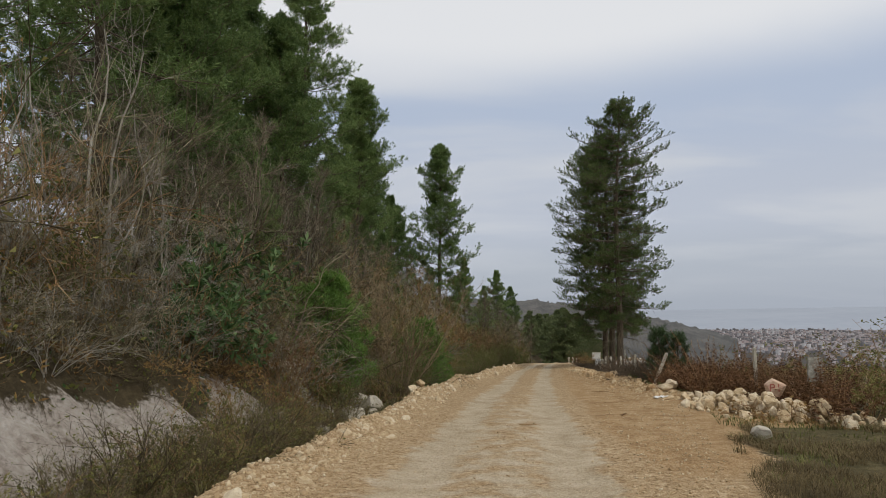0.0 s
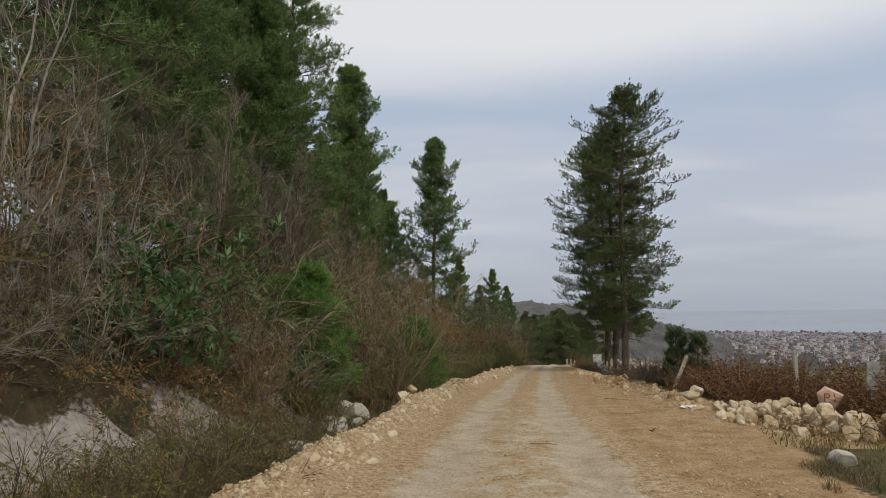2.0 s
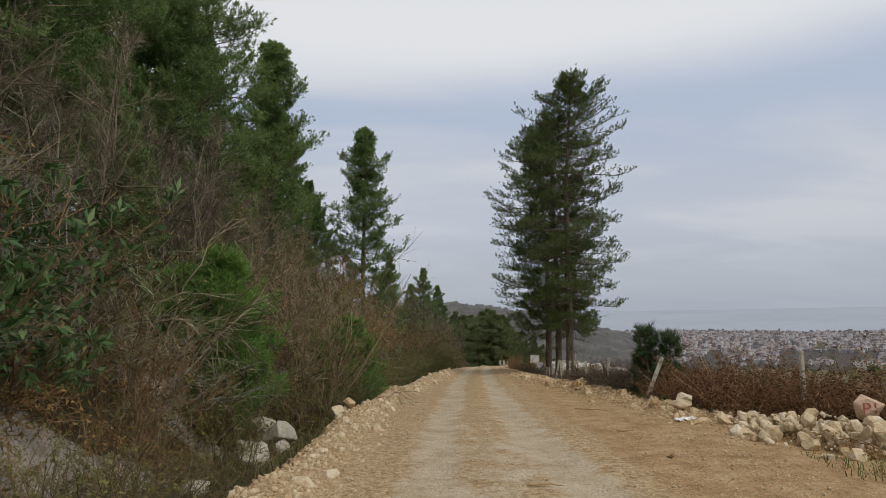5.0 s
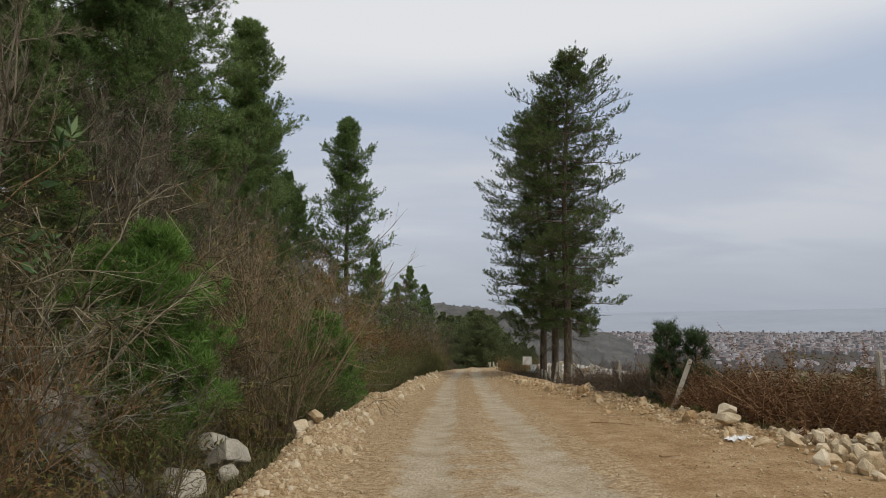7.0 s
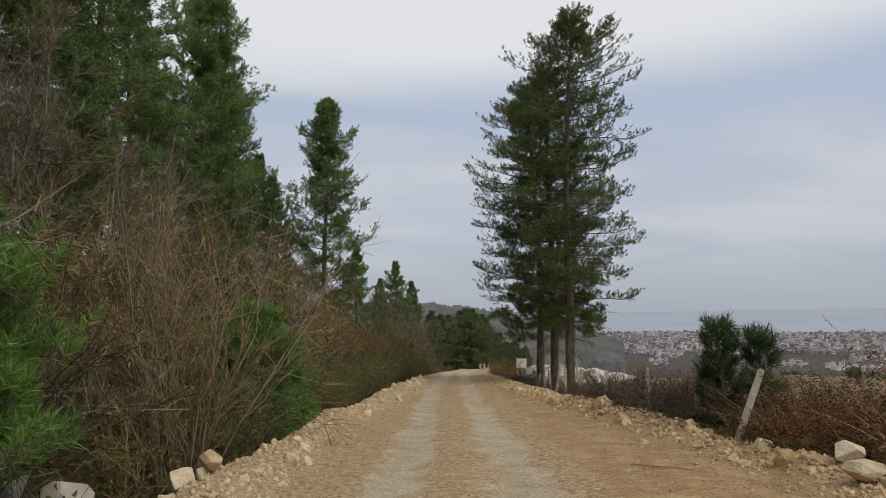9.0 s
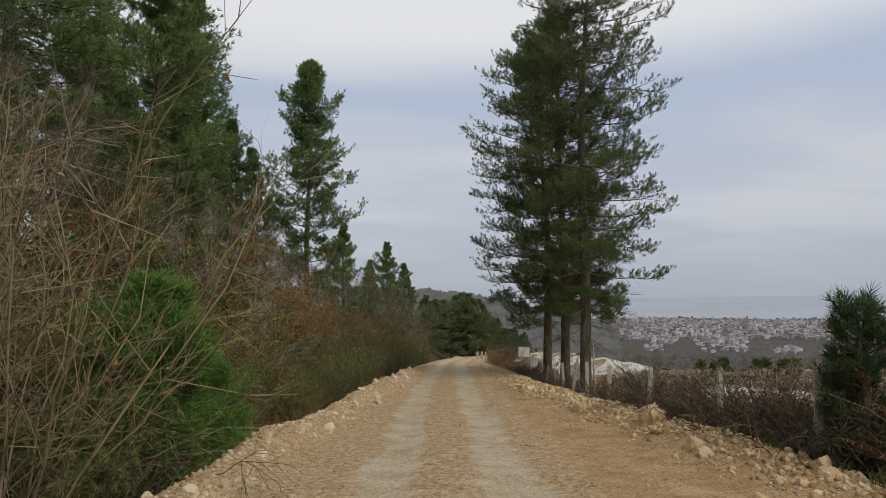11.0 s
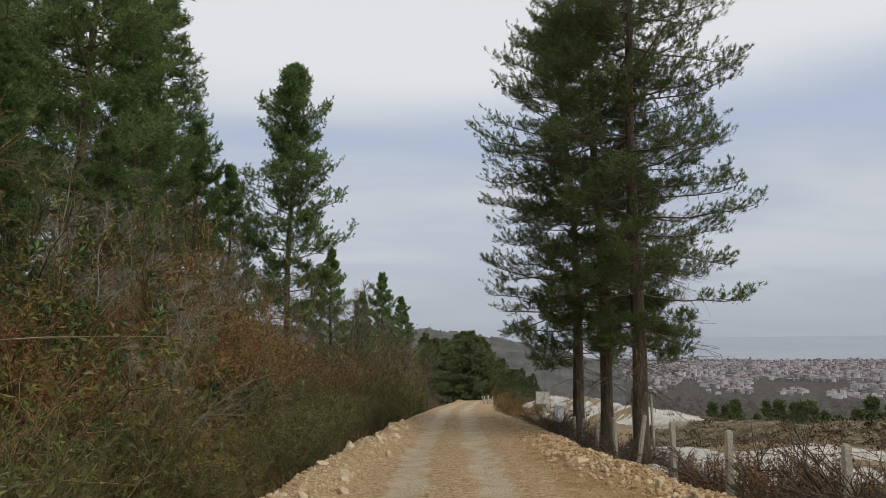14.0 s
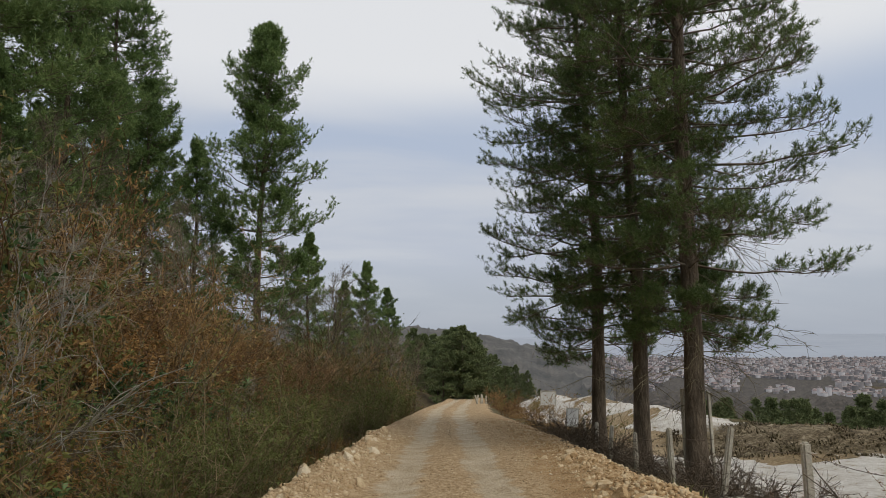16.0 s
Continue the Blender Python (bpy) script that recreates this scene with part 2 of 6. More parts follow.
def tubes(paths, radii, sides=3):
    """Tapered tubes along many paths (n, k, 3) with radii (n, k), joined."""
    n, k, _ = paths.shape
    along = unit(np.gradient(paths, axis=1))
    ref = np.where(np.abs(along[..., 2:3]) < 0.85, [[[0.0, 0, 1]]], [[[1.0, 0, 0]]])
    a = unit(np.cross(ref, along))
    b = np.cross(along, a)
    ang = np.arange(sides) * 2 * np.pi / sides
    ring = a[:, :, None] * np.cos(ang)[:, None] + b[:, :, None] * np.sin(ang)[:, None]
    v = (paths[:, :, None] + ring * radii[:, :, None, None]).reshape(-1, 3)
    base = (np.arange(n) * k * sides)[:, None, None] + (np.arange(k - 1) * sides)[None, :, None]
    i, j = np.arange(sides), (np.arange(sides) + 1) % sides
    f = np.stack([base + i, base + j, base + j + sides, base + i + sides], -1)
    return v, f.reshape(-1, 4)


def slivers(paths, width, g):
    """Flat tapered strips from the first to the second point of each path, for the finest twigs."""
    a, b = paths[:, 0], paths[:, 1]
    side = unit(np.cross(b - a, g.normal(0, 1, a.shape))) * width
    v = np.stack([a - side, a + side, b + side * 0.4, b - side * 0.4], 1).reshape(-1, 3)
    return v, np.arange(len(v)).reshape(-1, 4)


def merge(*sets):
    vs, fs, at = [], [], 0
    for v, f in sets:
        vs.append(v)
        fs.append(f + at)
        at += len(v)
    return np.concatenate(vs), np.concatenate(fs)


def limbs(roots, heads, lengths, g, steps=5, lift=0.25, wobble=0.06):
    """Curved branch lines from roots along heads, bending up by lift."""
    s = np.linspace(0, 1, steps)[None, :, None]
    line = roots[:, None] + heads[:, None] * lengths[:, None, None] * s
    line = line + np.array([0, 0, 1.0]) * (lift if np.isscalar(lift) else lift[:, None, None]) * lengths[:, None, None] * s**2
    drift = np.cumsum(g.normal(0, 1, line.shape), axis=1) / math.sqrt(steps)
    return line + drift * wobble * 1.6 * lengths[:, None, None] * s


def along(paths, which, s):
    """Points at parameter s on the paths picked by which, and the way there."""
    k = paths.shape[1] - 1
    i = np.clip((s * k).astype(int), 0, k - 1)
    f = (s * k - i)[:, None]
    a, b = paths[which, i], paths[which, i + 1]
    return a + (b - a) * f, unit(b - a)


# ---------------------------------------------------------------- the lie of the land
def road_z(y):
    return np.interp(y, [-40, 0, 7.4, 12.7, 18.1, 27.5, 40, 50, 58, 66, 75, 90, 130, 300], [1.2, 0, -0.28, -0.55, -0.76, -1.27, -1.9, -2.5, -3.05, -3.65, -4.45, -5.7, -8.0, -16])


def left_edge(y):
    return np.interp(y, [-40, 0, 8, 16, 22, 28, 34, 40, 48, 58, 75, 120], [-8, -3.4, -2.25, -1.0, -0.4, 0.7, 2.1, 3.5, 5.35, 7.6, 11.4, 22])


def right_edge(y):
    return np.interp(y, [-40, 0, 7, 11, 15, 19, 24, 30, 36, 40, 48, 58, 75, 120], [0, 2.1, 3.1, 4.35, 5.6, 6.4, 6.9, 7.1, 7.3, 7.9, 9.0, 10.3, 14.3, 25])


def track_l(y):
    return np.interp(y, [-40, 0, 8, 20.5, 38, 51, 58, 75, 120], [-5, -1.1, -0.45, 1.4, 4.3, 6.85, 8.2, 12.0, 22.8])


def track_r(y):
    return np.interp(y, [-40, 0, 8, 20.5, 38, 51, 58, 75, 120], [-2.6, 0.9, 1.55, 3.0, 5.75, 8.05, 9.4, 13.4, 24])


def rim(y):
    """Where the open ground beside the road breaks off into the valley."""
    return np.interp(y, [-40, 20, 30, 40, 44, 48, 60, 75, 120], [48, 40, 34, 29.5, 27, 22.5, 18.5, 19, 28])


def ground_z(x, y):
    x, y = np.asarray(x, float), np.asarray(y, float)
    zr, le, re = road_z(y), left_edge(y), right_edge(y)
    dl, dr = le - x, x - re
    inside = np.minimum(x - le, re - x)
    tl, tr = track_l(y), track_r(y)
    z = zr + 0.05 * fbm(x * 0.35, y * 0.35, 3) + 0.022 * fbm(x * 2.2, y * 1.6, 5)
    z = z - 0.055 * np.exp(-(((x - tl) / 0.4) ** 2)) - 0.055 * np.exp(-(((x - tr) / 0.4) ** 2))
    edge = np.exp(-((np.minimum(np.abs(dl - 0.15), np.abs(dr - 0.15)) / 0.5) ** 2))
    lump = 0.5 + 1.0 * (fbm(x * 0.9, y * 0.5, 11) + 0.35)
    z = z + edge * np.clip(lump, 0.15, 1.4) * np.where(dl > -2, np.interp(y, [46, 56], [0.25, 0.06]), np.interp(y, [16, 19, 24, 30, 36, 42, 48], [0.02, 0.16, 0.17, 0.2, 0.17, 0.1, 0.04])) * smooth(3, 10, y)
    # ditch, cut bank and hillside to the left
    hill = np.interp(dl, [-1, 0.3, 1.5, 2.3, 3.1, 4.6, 12, 30, 60, 400], [0, 0, -0.55, -0.6, 0.1, 1.7, 5.0, 8.6, 10.5, 12])
    hill = hill * np.interp(y, [-30, 60, 85, 160, 400], [1, 1, 0.8, 0.5, 0.2])
    rough = smooth(1.2, 3.5, dl)
    z = z + hill + rough * (0.55 * fbm(x * 0.45, y * 0.45, 21) + 0.18 * fbm(x * 1.7, y * 1.7, 25))
    z = z + smooth(1.9, 2.4, dl) * (1 - smooth(4.2, 5.0, dl)) * 0.22 * fbm(x * 2.6, y * 2.6, 27)
    # shoulder, open quarry floor and valley to the right
    floor = -3.3 - 0.35 * smooth(42, 52, y) + 0.35 * fbm(x * 0.16, y * 0.16, 31) + 0.1 * fbm(x * 0.9, y * 0.9, 35)
    floor = floor + np.exp(-((x - rim(y) + 2.2) / 2.6) ** 2) * (0.85 + 0.5 * fbm(x * 0.22, y * 0.22, 38) + 0.35 * fbm(x * 0.8, y * 0.8, 39))
    s = np.maximum(x - rim(y), 0) + np.maximum(y - 82, 0) * smooth(0, 10, dr)
    floor = floor - np.interp(s, [0, 4, 100, 300, 900, 2500], [0, 1.2, 17, 42, 85, 97])
    shoulder = zr + np.interp(dr, [0, 0.5, 1.2, 2.5, 6], [0, 0, -0.3, -0.75, -1.1]) * np.interp(y, [17, 21, 24, 32], [0.08, 0.4, 0.5, 1.0]) + np.interp(y, [17, 22], [0.1, 0.25]) * fbm(x * 0.7, y * 0.7, 41) * smooth(0.8, 2.5, dr)
    wide = np.interp(y, [18, 26], [3.0, 0.0])
    k = smooth(2.5 + wide, 7.5 + wide, dr)
    right = shoulder * (1 - k) + floor * k
    z = np.where(dr > 0, right + edge * np.clip(lump, 0.15, 1.4) * np.interp(y, [16, 19, 24, 30, 36, 42, 48], [0.02, 0.16, 0.17, 0.2, 0.17, 0.1, 0.04]) * (1 - k), z)
    # far away everything sinks to the coastal plain
    dist = np.hypot(x, y)
    far = smooth(250, 900, dist)
    return z * (1 - far) + far * np.interp(dist, [250, 900, 2600, 3300, 5200], [-44, -98, -114, -118, -118])


def axis(lo, hi, step, reach, growth):
    core = np.arange(lo, hi + 1e-6, step)
    out, d, p = [], step, hi
    while p < reach:
        d *= growth
        p += d
        out.append(p)
    back, d, p = [], step, lo
    while p > -reach:
        d *= growth
        p -= d
        back.append(p)
    return np.concatenate([back[::-1], core, out])


us = axis(-5.2, 6.5, 0.18, 5200, 1.14)
us = np.concatenate([us[us <= 6.5], np.arange(6.8, 24.0, 0.45), axis(0, 24.2, 0.5, 5200, 1.16)[axis(0, 24.2, 0.5, 5200, 1.16) > 24.2]])
ys = axis(-2.0, 58.0, 0.24, 5200, 1.13)
U, Y = np.meshgrid(us, ys)
X = U + 0.5 * (left_edge(Y) + right_edge(Y))
Z = ground_z(X, Y)
verts = np.stack([X, Y, Z], -1).reshape(-1, 3)
ncol, nrow = len(us), len(ys)
idx = np.arange(nrow * ncol).reshape(nrow, ncol)
quads = np.stack([idx[:-1, :-1], idx[:-1, 1:], idx[1:, 1:], idx[1:, :-1]], -1).reshape(-1, 4)
mid = verts[quads].mean(1)
on_road = (mid[:, 0] > left_edge(mid[:, 1])) & (mid[:, 0] < right_edge(mid[:, 1])) & (mid[:, 1] > -30) & (mid[:, 1] < 110)


def surface_masks(x, y):
    """How much of crushed gravel, wheel track, ochre earth, grass and white marl lies at each place."""
    le, re = left_edge(y), right_edge(y)
    wob = 0.5 * fbm(x * 0.8, y * 0.8, 51)
    dl, dr = le - x + wob, x - re + wob
    apron = smooth(12.3, 13.2, y) * (1 - smooth(17.0, 18.5, y))
    dr = dr - 2.0 * apron
    gravel = (1 - smooth(0.2, 1.0, dl)) * (1 - smooth(0.2, 1.1, dr))
    tl, tr = track_l(y) + 0.15 * fbm(x * 0, y * 0.4, 57), track_r(y) + 0.15 * fbm(x * 0, y * 0.4, 59)
    wide = np.interp(y, [0, 12, 30, 60], [0.66, 0.54, 0.38, 0.36])
    track = np.exp(-(((x - tl) / wide) ** 2)) + np.exp(-(((x - tr) / wide) ** 2))
    between = smooth(tl - 0.3, tl + 0.3, x) * (1 - smooth(tr - 0.2, tr + 0.5, x)) * np.interp(y, [0, 14, 26, 40], [0.62, 0.5, 0.25, 0.1])
    track = np.clip(np.maximum(track, between), 0, 1) * gravel
    pad = smooth(track_r(y) + 0.5, track_r(y) + 1.3, x + 0.6 * wob) * smooth(5, 11, y) * (1 - 0.5 * smooth(40, 56, y)) * gravel
    grass = (smooth(0.3, 1.2, dr) * (1 - smooth(4.5, 8, dr)) + smooth(0.5, 1.0, dl) * (1 - smooth(1.6, 2.6, dl))) * (1 - smooth(70, 90, y))
    quarry = smooth(2.2, 3.4, dr) * (1 - smooth(-1, 6, x - rim(y))) * smooth(14, 24, y) * (1 - smooth(80, 95, y))
    white = quarry * np.clip(smooth(0.16, 0.24, fbm(x * 0.3, y * 0.3, 63)) * smooth(6.5, 8.5, dr) * (1 - smooth(-8, -5, x - rim(y))) + smooth(2.4, 3.2, dr) * (1 - smooth(7.0, 8.2, dr)) * smooth(27, 31, y) * (1 - smooth(46, 50, y)) + 0.9 * smooth(-5.5, -4, x - rim(y)) * smooth(0.0, 0.08, fbm(x * 0.9, y * 0.9, 64) + 0.3) * smooth(47, 51, y), 0, 1)
    bank = smooth(2.2, 2.8, dl) * (1 - smooth(3.5, 4.2, dl)) * smooth(0.02, 0.1, fbm(x * 0.5, y * 0.35, 67) + 0.16 * (1 - smooth(10.5, 12, y)) - 0.1 * smooth(11, 13, y) + 0.14 * smooth(16.5, 18, y) + 0.2 * smooth(11, 12, y) * (1 - smooth(16, 18, y)) * (1 - smooth(2.9, 3.5, dl))) * (1 - smooth(24, 30, y))
    weeds = quarry * smooth(8, 9, dr) * smooth(0.02, 0.12, fbm(x * 1.1, y * 1.1, 69) + 0.2 * smooth(-7, -4, x - rim(y)) - 0.08)
    grass = np.clip(grass + weeds, 0, 1)
    quarry = quarry * (1 - 0.85 * weeds)
    rimside = smooth(-7.5, -5.5, x - rim(y) + 1.5 * wob) * (1 - smooth(2, 7, x - rim(y))) * smooth(2.2, 3.4, dr) * (1 - smooth(48, 54, y))
    return gravel, track, pad, grass, quarry, np.clip(white, 0, 1), bank, rimside


def ground_material():
    m = bpy.data.materials.new("dirt_road_and_hillside")
    m.use_nodes = True
    nt = m.node_tree
    bsdf = nt.nodes["Principled BSDF"]
    bsdf.inputs["Roughness"].default_value = 0.95
    bsdf.inputs["Specular IOR Level"].default_value = 0.15
    geo = nt.nodes.new("ShaderNodeNewGeometry")

    def noise_tex(scale, detail=5.0, rough=0.6):
        n = nt.nodes.new("ShaderNodeTexNoise")
        n.inputs["Scale"].default_value, n.inputs["Detail"].default_value, n.inputs["Roughness"].default_value = scale, detail, rough
        nt.links.new(geo.outputs["Position"], n.inputs["Vector"])
        return n.outputs[0]

    def ramp(fac, stops):
        n = nt.nodes.new("ShaderNodeValToRGB")
        while len(n.color_ramp.elements) < len(stops):
            n.color_ramp.elements.new(0.5)
        for e, (p, c) in zip(n.color_ramp.elements, stops):
            e.position, e.color = p, (*c, 1)
        nt.links.new(fac, n.inputs[0])
        return n.outputs[0]

    def mix(fac, a, b):
        n = nt.nodes.new("ShaderNodeMix")
        n.data_type = "RGBA"
        nt.links.new(fac, n.inputs[0])
        nt.links.new(a, n.inputs[6])
        nt.links.new(b, n.inputs[7])
        return n.outputs[2]

    def mth(op, a, b, clamp=False):
        n = nt.nodes.new("ShaderNodeMath")
        n.operation, n.use_clamp = op, clamp
        for i, v in enumerate((a, b)):
            if isinstance(v, (int, float)):
                n.inputs[i].default_value = v
            else:
                nt.links.new(v, n.inputs[i])
        return n.outputs[0]

    def frayed(mask, tex, amount=0.9):
        """A mask whose rim is broken up by grain."""
        v = mth("ADD", mask, mth("MULTIPLY", mth("SUBTRACT", tex, 0.5), amount))
        n = nt.nodes.new("ShaderNodeMapRange")
        n.interpolation_type = "SMOOTHSTEP"
        n.inputs[1].default_value, n.inputs[2].default_value = 0.32, 0.68
        nt.links.new(v, n.inputs[0])
        return n.outputs[0]

    def attr(name):
        a = nt.nodes.new("ShaderNodeAttribute")
        a.attribute_name = name
        s = nt.nodes.new("ShaderNodeSeparateColor")
        nt.links.new(a.outputs["Color"], s.inputs[0])
        return s.outputs

    ma, mb, mc = attr("zone_a"), attr("zone_b"), attr("zone_c")
    big, med, fine, grit = noise_tex(0.35), noise_tex(2.2), noise_tex(11.0), noise_tex(48.0, 3.0)
    vor = nt.nodes.new("ShaderNodeTexVoronoi")
    vor.inputs["Scale"].default_value = 16.0
    nt.links.new(geo.outputs["Position"], vor.inputs["Vector"])
    litter = ramp(mth("ADD", mth("MULTIPLY", med, 0.6), mth("MULTIPLY", fine, 0.4)), [(0.3, (0.035, 0.028, 0.016)), (0.5, (0.075, 0.058, 0.032)), (0.72, (0.13, 0.105, 0.06))])
    gravel = ramp(mth("ADD", mth("MULTIPLY", fine, 0.5), mth("MULTIPLY", grit, 0.5)), [(0.36, (0.17, 0.105, 0.05)), (0.5, (0.42, 0.293, 0.162)), (0.62, (0.59, 0.465, 0.305))])
    track = ramp(mth("ADD", mth("MULTIPLY", med, 0.5), mth("MULTIPLY", grit, 0.5)), [(0.35, (0.31, 0.245, 0.16)), (0.5, (0.48, 0.405, 0.29)), (0.64, (0.60, 0.525, 0.41))])
    ochre = ramp(mth("ADD", mth("MULTIPLY", med, 0.55), mth("MULTIPLY", grit, 0.45)), [(0.36, (0.20, 0.11, 0.042)), (0.49, (0.35, 0.215, 0.098)), (0.64, (0.52, 0.38, 0.22))])
    grass = ramp(mth("ADD", mth("MULTIPLY", med, 0.5), mth("MULTIPLY", fine, 0.5)), [(0.32, (0.045, 0.04, 0.016)), (0.5, (0.09, 0.075, 0.034)), (0.7, (0.19, 0.15, 0.075))])
    quarry = ramp(mth("ADD", mth("MULTIPLY", big, 0.4), mth("MULTIPLY", fine, 0.6)), [(0.36, (0.13, 0.095, 0.05)), (0.49, (0.27, 0.20, 0.115)), (0.66, (0.42, 0.34, 0.23))])
    marl = ramp(mth("ADD", mth("MULTIPLY", med, 0.6), mth("MULTIPLY", fine, 0.4)), [(0.34, (0.30, 0.25, 0.17)), (0.46, (0.52, 0.49, 0.44)), (0.7, (0.70, 0.69, 0.66))])
    chalk = ramp(mth("ADD", mth("MULTIPLY", med, 0.5), mth("MULTIPLY", fine, 0.5)), [(0.32, (0.17, 0.135, 0.105)), (0.48, (0.38, 0.335, 0.29)), (0.68, (0.52, 0.48, 0.43))])
    col = mix(frayed(mb[0], fine), litter, grass)
    col = mix(frayed(mb[1], fine), col, quarry)
    col = mix(frayed(frayed(mb[2], med, 1.1), fine, 1.0), col, marl)
    col = mix(frayed(mc[0], fine, 1.0), col, chalk)
    scrub = ramp(mth("ADD", mth("MULTIPLY", med, 0.45), mth("MULTIPLY", fine, 0.55)), [(0.36, (0.045, 0.036, 0.022)), (0.48, (0.13, 0.10, 0.06)), (0.56, (0.25, 0.205, 0.135)), (0.7, (0.40, 0.35, 0.26))])
    col = mix(frayed(mc[1], fine, 1.0), col, scrub)
    col = mix(frayed(ma[0], fine), col, gravel)
    col = mix(mth("MULTIPLY", frayed(ma[2], med, 1.0), 0.7), col, ochre)
    col = mix(mth("MULTIPLY", frayed(mth("MULTIPLY", ma[1], mth("ADD", mth("MULTIPLY", big, 0.9), 0.5)), med, 1.3), 0.75), col, track)
    nt.links.new(col, bsdf.inputs["Base Color"])
    h = mth("ADD", mth("MULTIPLY", fine, 0.5), mth("ADD", mth("MULTIPLY", grit, 0.3), mth("MULTIPLY", vor.outputs["Distance"], 0.35)))
    bp = nt.nodes.new("ShaderNodeBump")
    bp.inputs["Strength"].default_value, bp.inputs["Distance"].default_value = 1.0, 0.07
    nt.links.new(h, bp.inputs["Height"])
    nt.links.new(bp.outputs[0], bsdf.inputs["Normal"])
    return m


GROUND = ground_material()


def sheet(name, faces):
    used, inv = np.unique(faces, return_inverse=True)
    me = mesh_from(name, verts[used], inv.reshape(-1, 4), smooth_faces=True)
    masks = surface_masks(verts[used, 0], verts[used, 1])
    for key, trio in (("zone_a", masks[:3]), ("zone_b", masks[3:6]), ("zone_c", (masks[6], masks[7], masks[7]))):
        layer = me.color_attributes.new(key, "FLOAT_COLOR", "POINT")
        layer.data.foreach_set("color", np.stack([*trio, np.ones(len(used))], -1).astype(np.float32).ravel())
    return piece(name, me, GROUND)


tagged(sheet("road", quads[on_road]), "unpaved road of crushed limestone with two pale wheel tracks", "road", kind="structure")
tagged(sheet("ground", quads[~on_road]), "rough ground with ditch, white marl bank and quarry floor", "ground", kind="structure")

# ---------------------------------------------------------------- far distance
# the woods' own emission lifts their darks, painting haze over the plain
WOODS = material("haze_glow_far_woods", [(0.027, 0.025, 0.023), (0.057, 0.051, 0.045), (0.11, 0.096, 0.082)], 0.16, 1.0, glow=0.2)
# sea haze is painted in: grey-blue base colour plus strong emission
SEA = material("haze_painted_sea", [(0.188, 0.206, 0.238), (0.212, 0.23, 0.262)], 0.002, 0.9, glow=0.75, spec=0.0)
# ridge colours carry painted haze: greyed greens and browns that glow faintly
RIDGE = material("haze_greyed_ridge_woods", [(0.045, 0.048, 0.048), (0.075, 0.074, 0.072), (0.12, 0.112, 0.105)], 0.04, 1.0, glow=0.25)
# distance haze mixed into wall and roof colours: greyed, with slight emission
CITY_WALL = material("haze_greyed_town_walls", [(0.14, 0.138, 0.145), (0.215, 0.205, 0.212), (0.42, 0.41, 0.425)], 0.01, 0.9, island=1.6, glow=0.2)
CITY_ROOF = material("haze_greyed_town_roofs", [(0.13, 0.11, 0.11), (0.20, 0.148, 0.138), (0.25, 0.22, 0.215)], 0.01, 0.9, island=1.4, glow=0.2)


def polar(az, dist):
    return dist * np.sin(np.radians(az)), dist * np.cos(np.radians(az))


def far_woods():
    """Rolling wooded plain between the open ground and the town, lumpy with tree crowns."""
    az = np.linspace(-5, 65, 520)
    dist = np.concatenate([np.geomspace(330, 1500, 90), np.geomspace(1540, 3250, 8)])
    A, D = np.meshgrid(az, dist)
    x, y = polar(A, D)
    z = ground_z(x, y) + 3.0 - 2.0 * smooth(1050, 1250, D) + 16 * (1 - 0.8 * smooth(1050, 1250, D)) * np.clip(fbm(x * 0.13, y * 0.13, 71, 2) + 0.1, 0, 1) + 12 * fbm(x * 0.004, y * 0.004, 75, 2)
    v = np.stack([x, y, z], -1).reshape(-1, 3)
    i = np.arange(len(v)).reshape(A.shape)
    q = np.stack([i[:-1, :-1], i[:-1, 1:], i[1:, 1:], i[1:, :-1]], -1).reshape(-1, 4)
    return tagged(piece("backdrop_woods", mesh_from("backdrop_woods", v, q), WOODS), "brown winter woods on the far plain, lifted by painted haze", "woods", kind="structure")


def far_ridge():
    az = np.linspace(-35, 24, 380)
    crest = np.interp(az, [-35, -10, 5, 8, 10, 13, 18, 24], [26, 22, 14, 12, 10, 0, -16, -44])
    rows = []
    for k, d in enumerate(np.linspace(620, 1000, 16)):
        x, y = polar(az, d)
        rise = smooth(620, 960, d)
        z = -70 + (crest + 70) * rise + 5.0 * fbm(x * 0.05, y * 0.05, 81) + 9.0 * np.clip(fbm(az * 3.1, az * 0 + k * 1.7, 83, 2), 0, 1)
        rows.append(np.stack([x, y, z], -1))
    v = np.concatenate(rows)
    i = np.arange(len(v)).reshape(16, -1)
    q = np.stack([i[:-1, :-1], i[:-1, 1:], i[1:, 1:], i[1:, :-1]], -1).reshape(-1, 4)
    return tagged(piece("backdrop_ridge", mesh_from("backdrop_ridge", v, q), RIDGE), "wooded ridge behind the pines, greyed by painted haze", "hill", kind="structure")


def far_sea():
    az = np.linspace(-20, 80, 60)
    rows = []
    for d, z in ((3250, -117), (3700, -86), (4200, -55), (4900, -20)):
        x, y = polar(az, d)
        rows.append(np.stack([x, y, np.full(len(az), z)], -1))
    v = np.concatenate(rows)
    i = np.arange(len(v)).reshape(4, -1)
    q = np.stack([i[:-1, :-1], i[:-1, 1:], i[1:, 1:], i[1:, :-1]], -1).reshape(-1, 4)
    return tagged(piece("water", mesh_from("water", v, q), SEA), "pale sea up to the horizon, haze painted into its glowing colour", "sea", kind="structure")


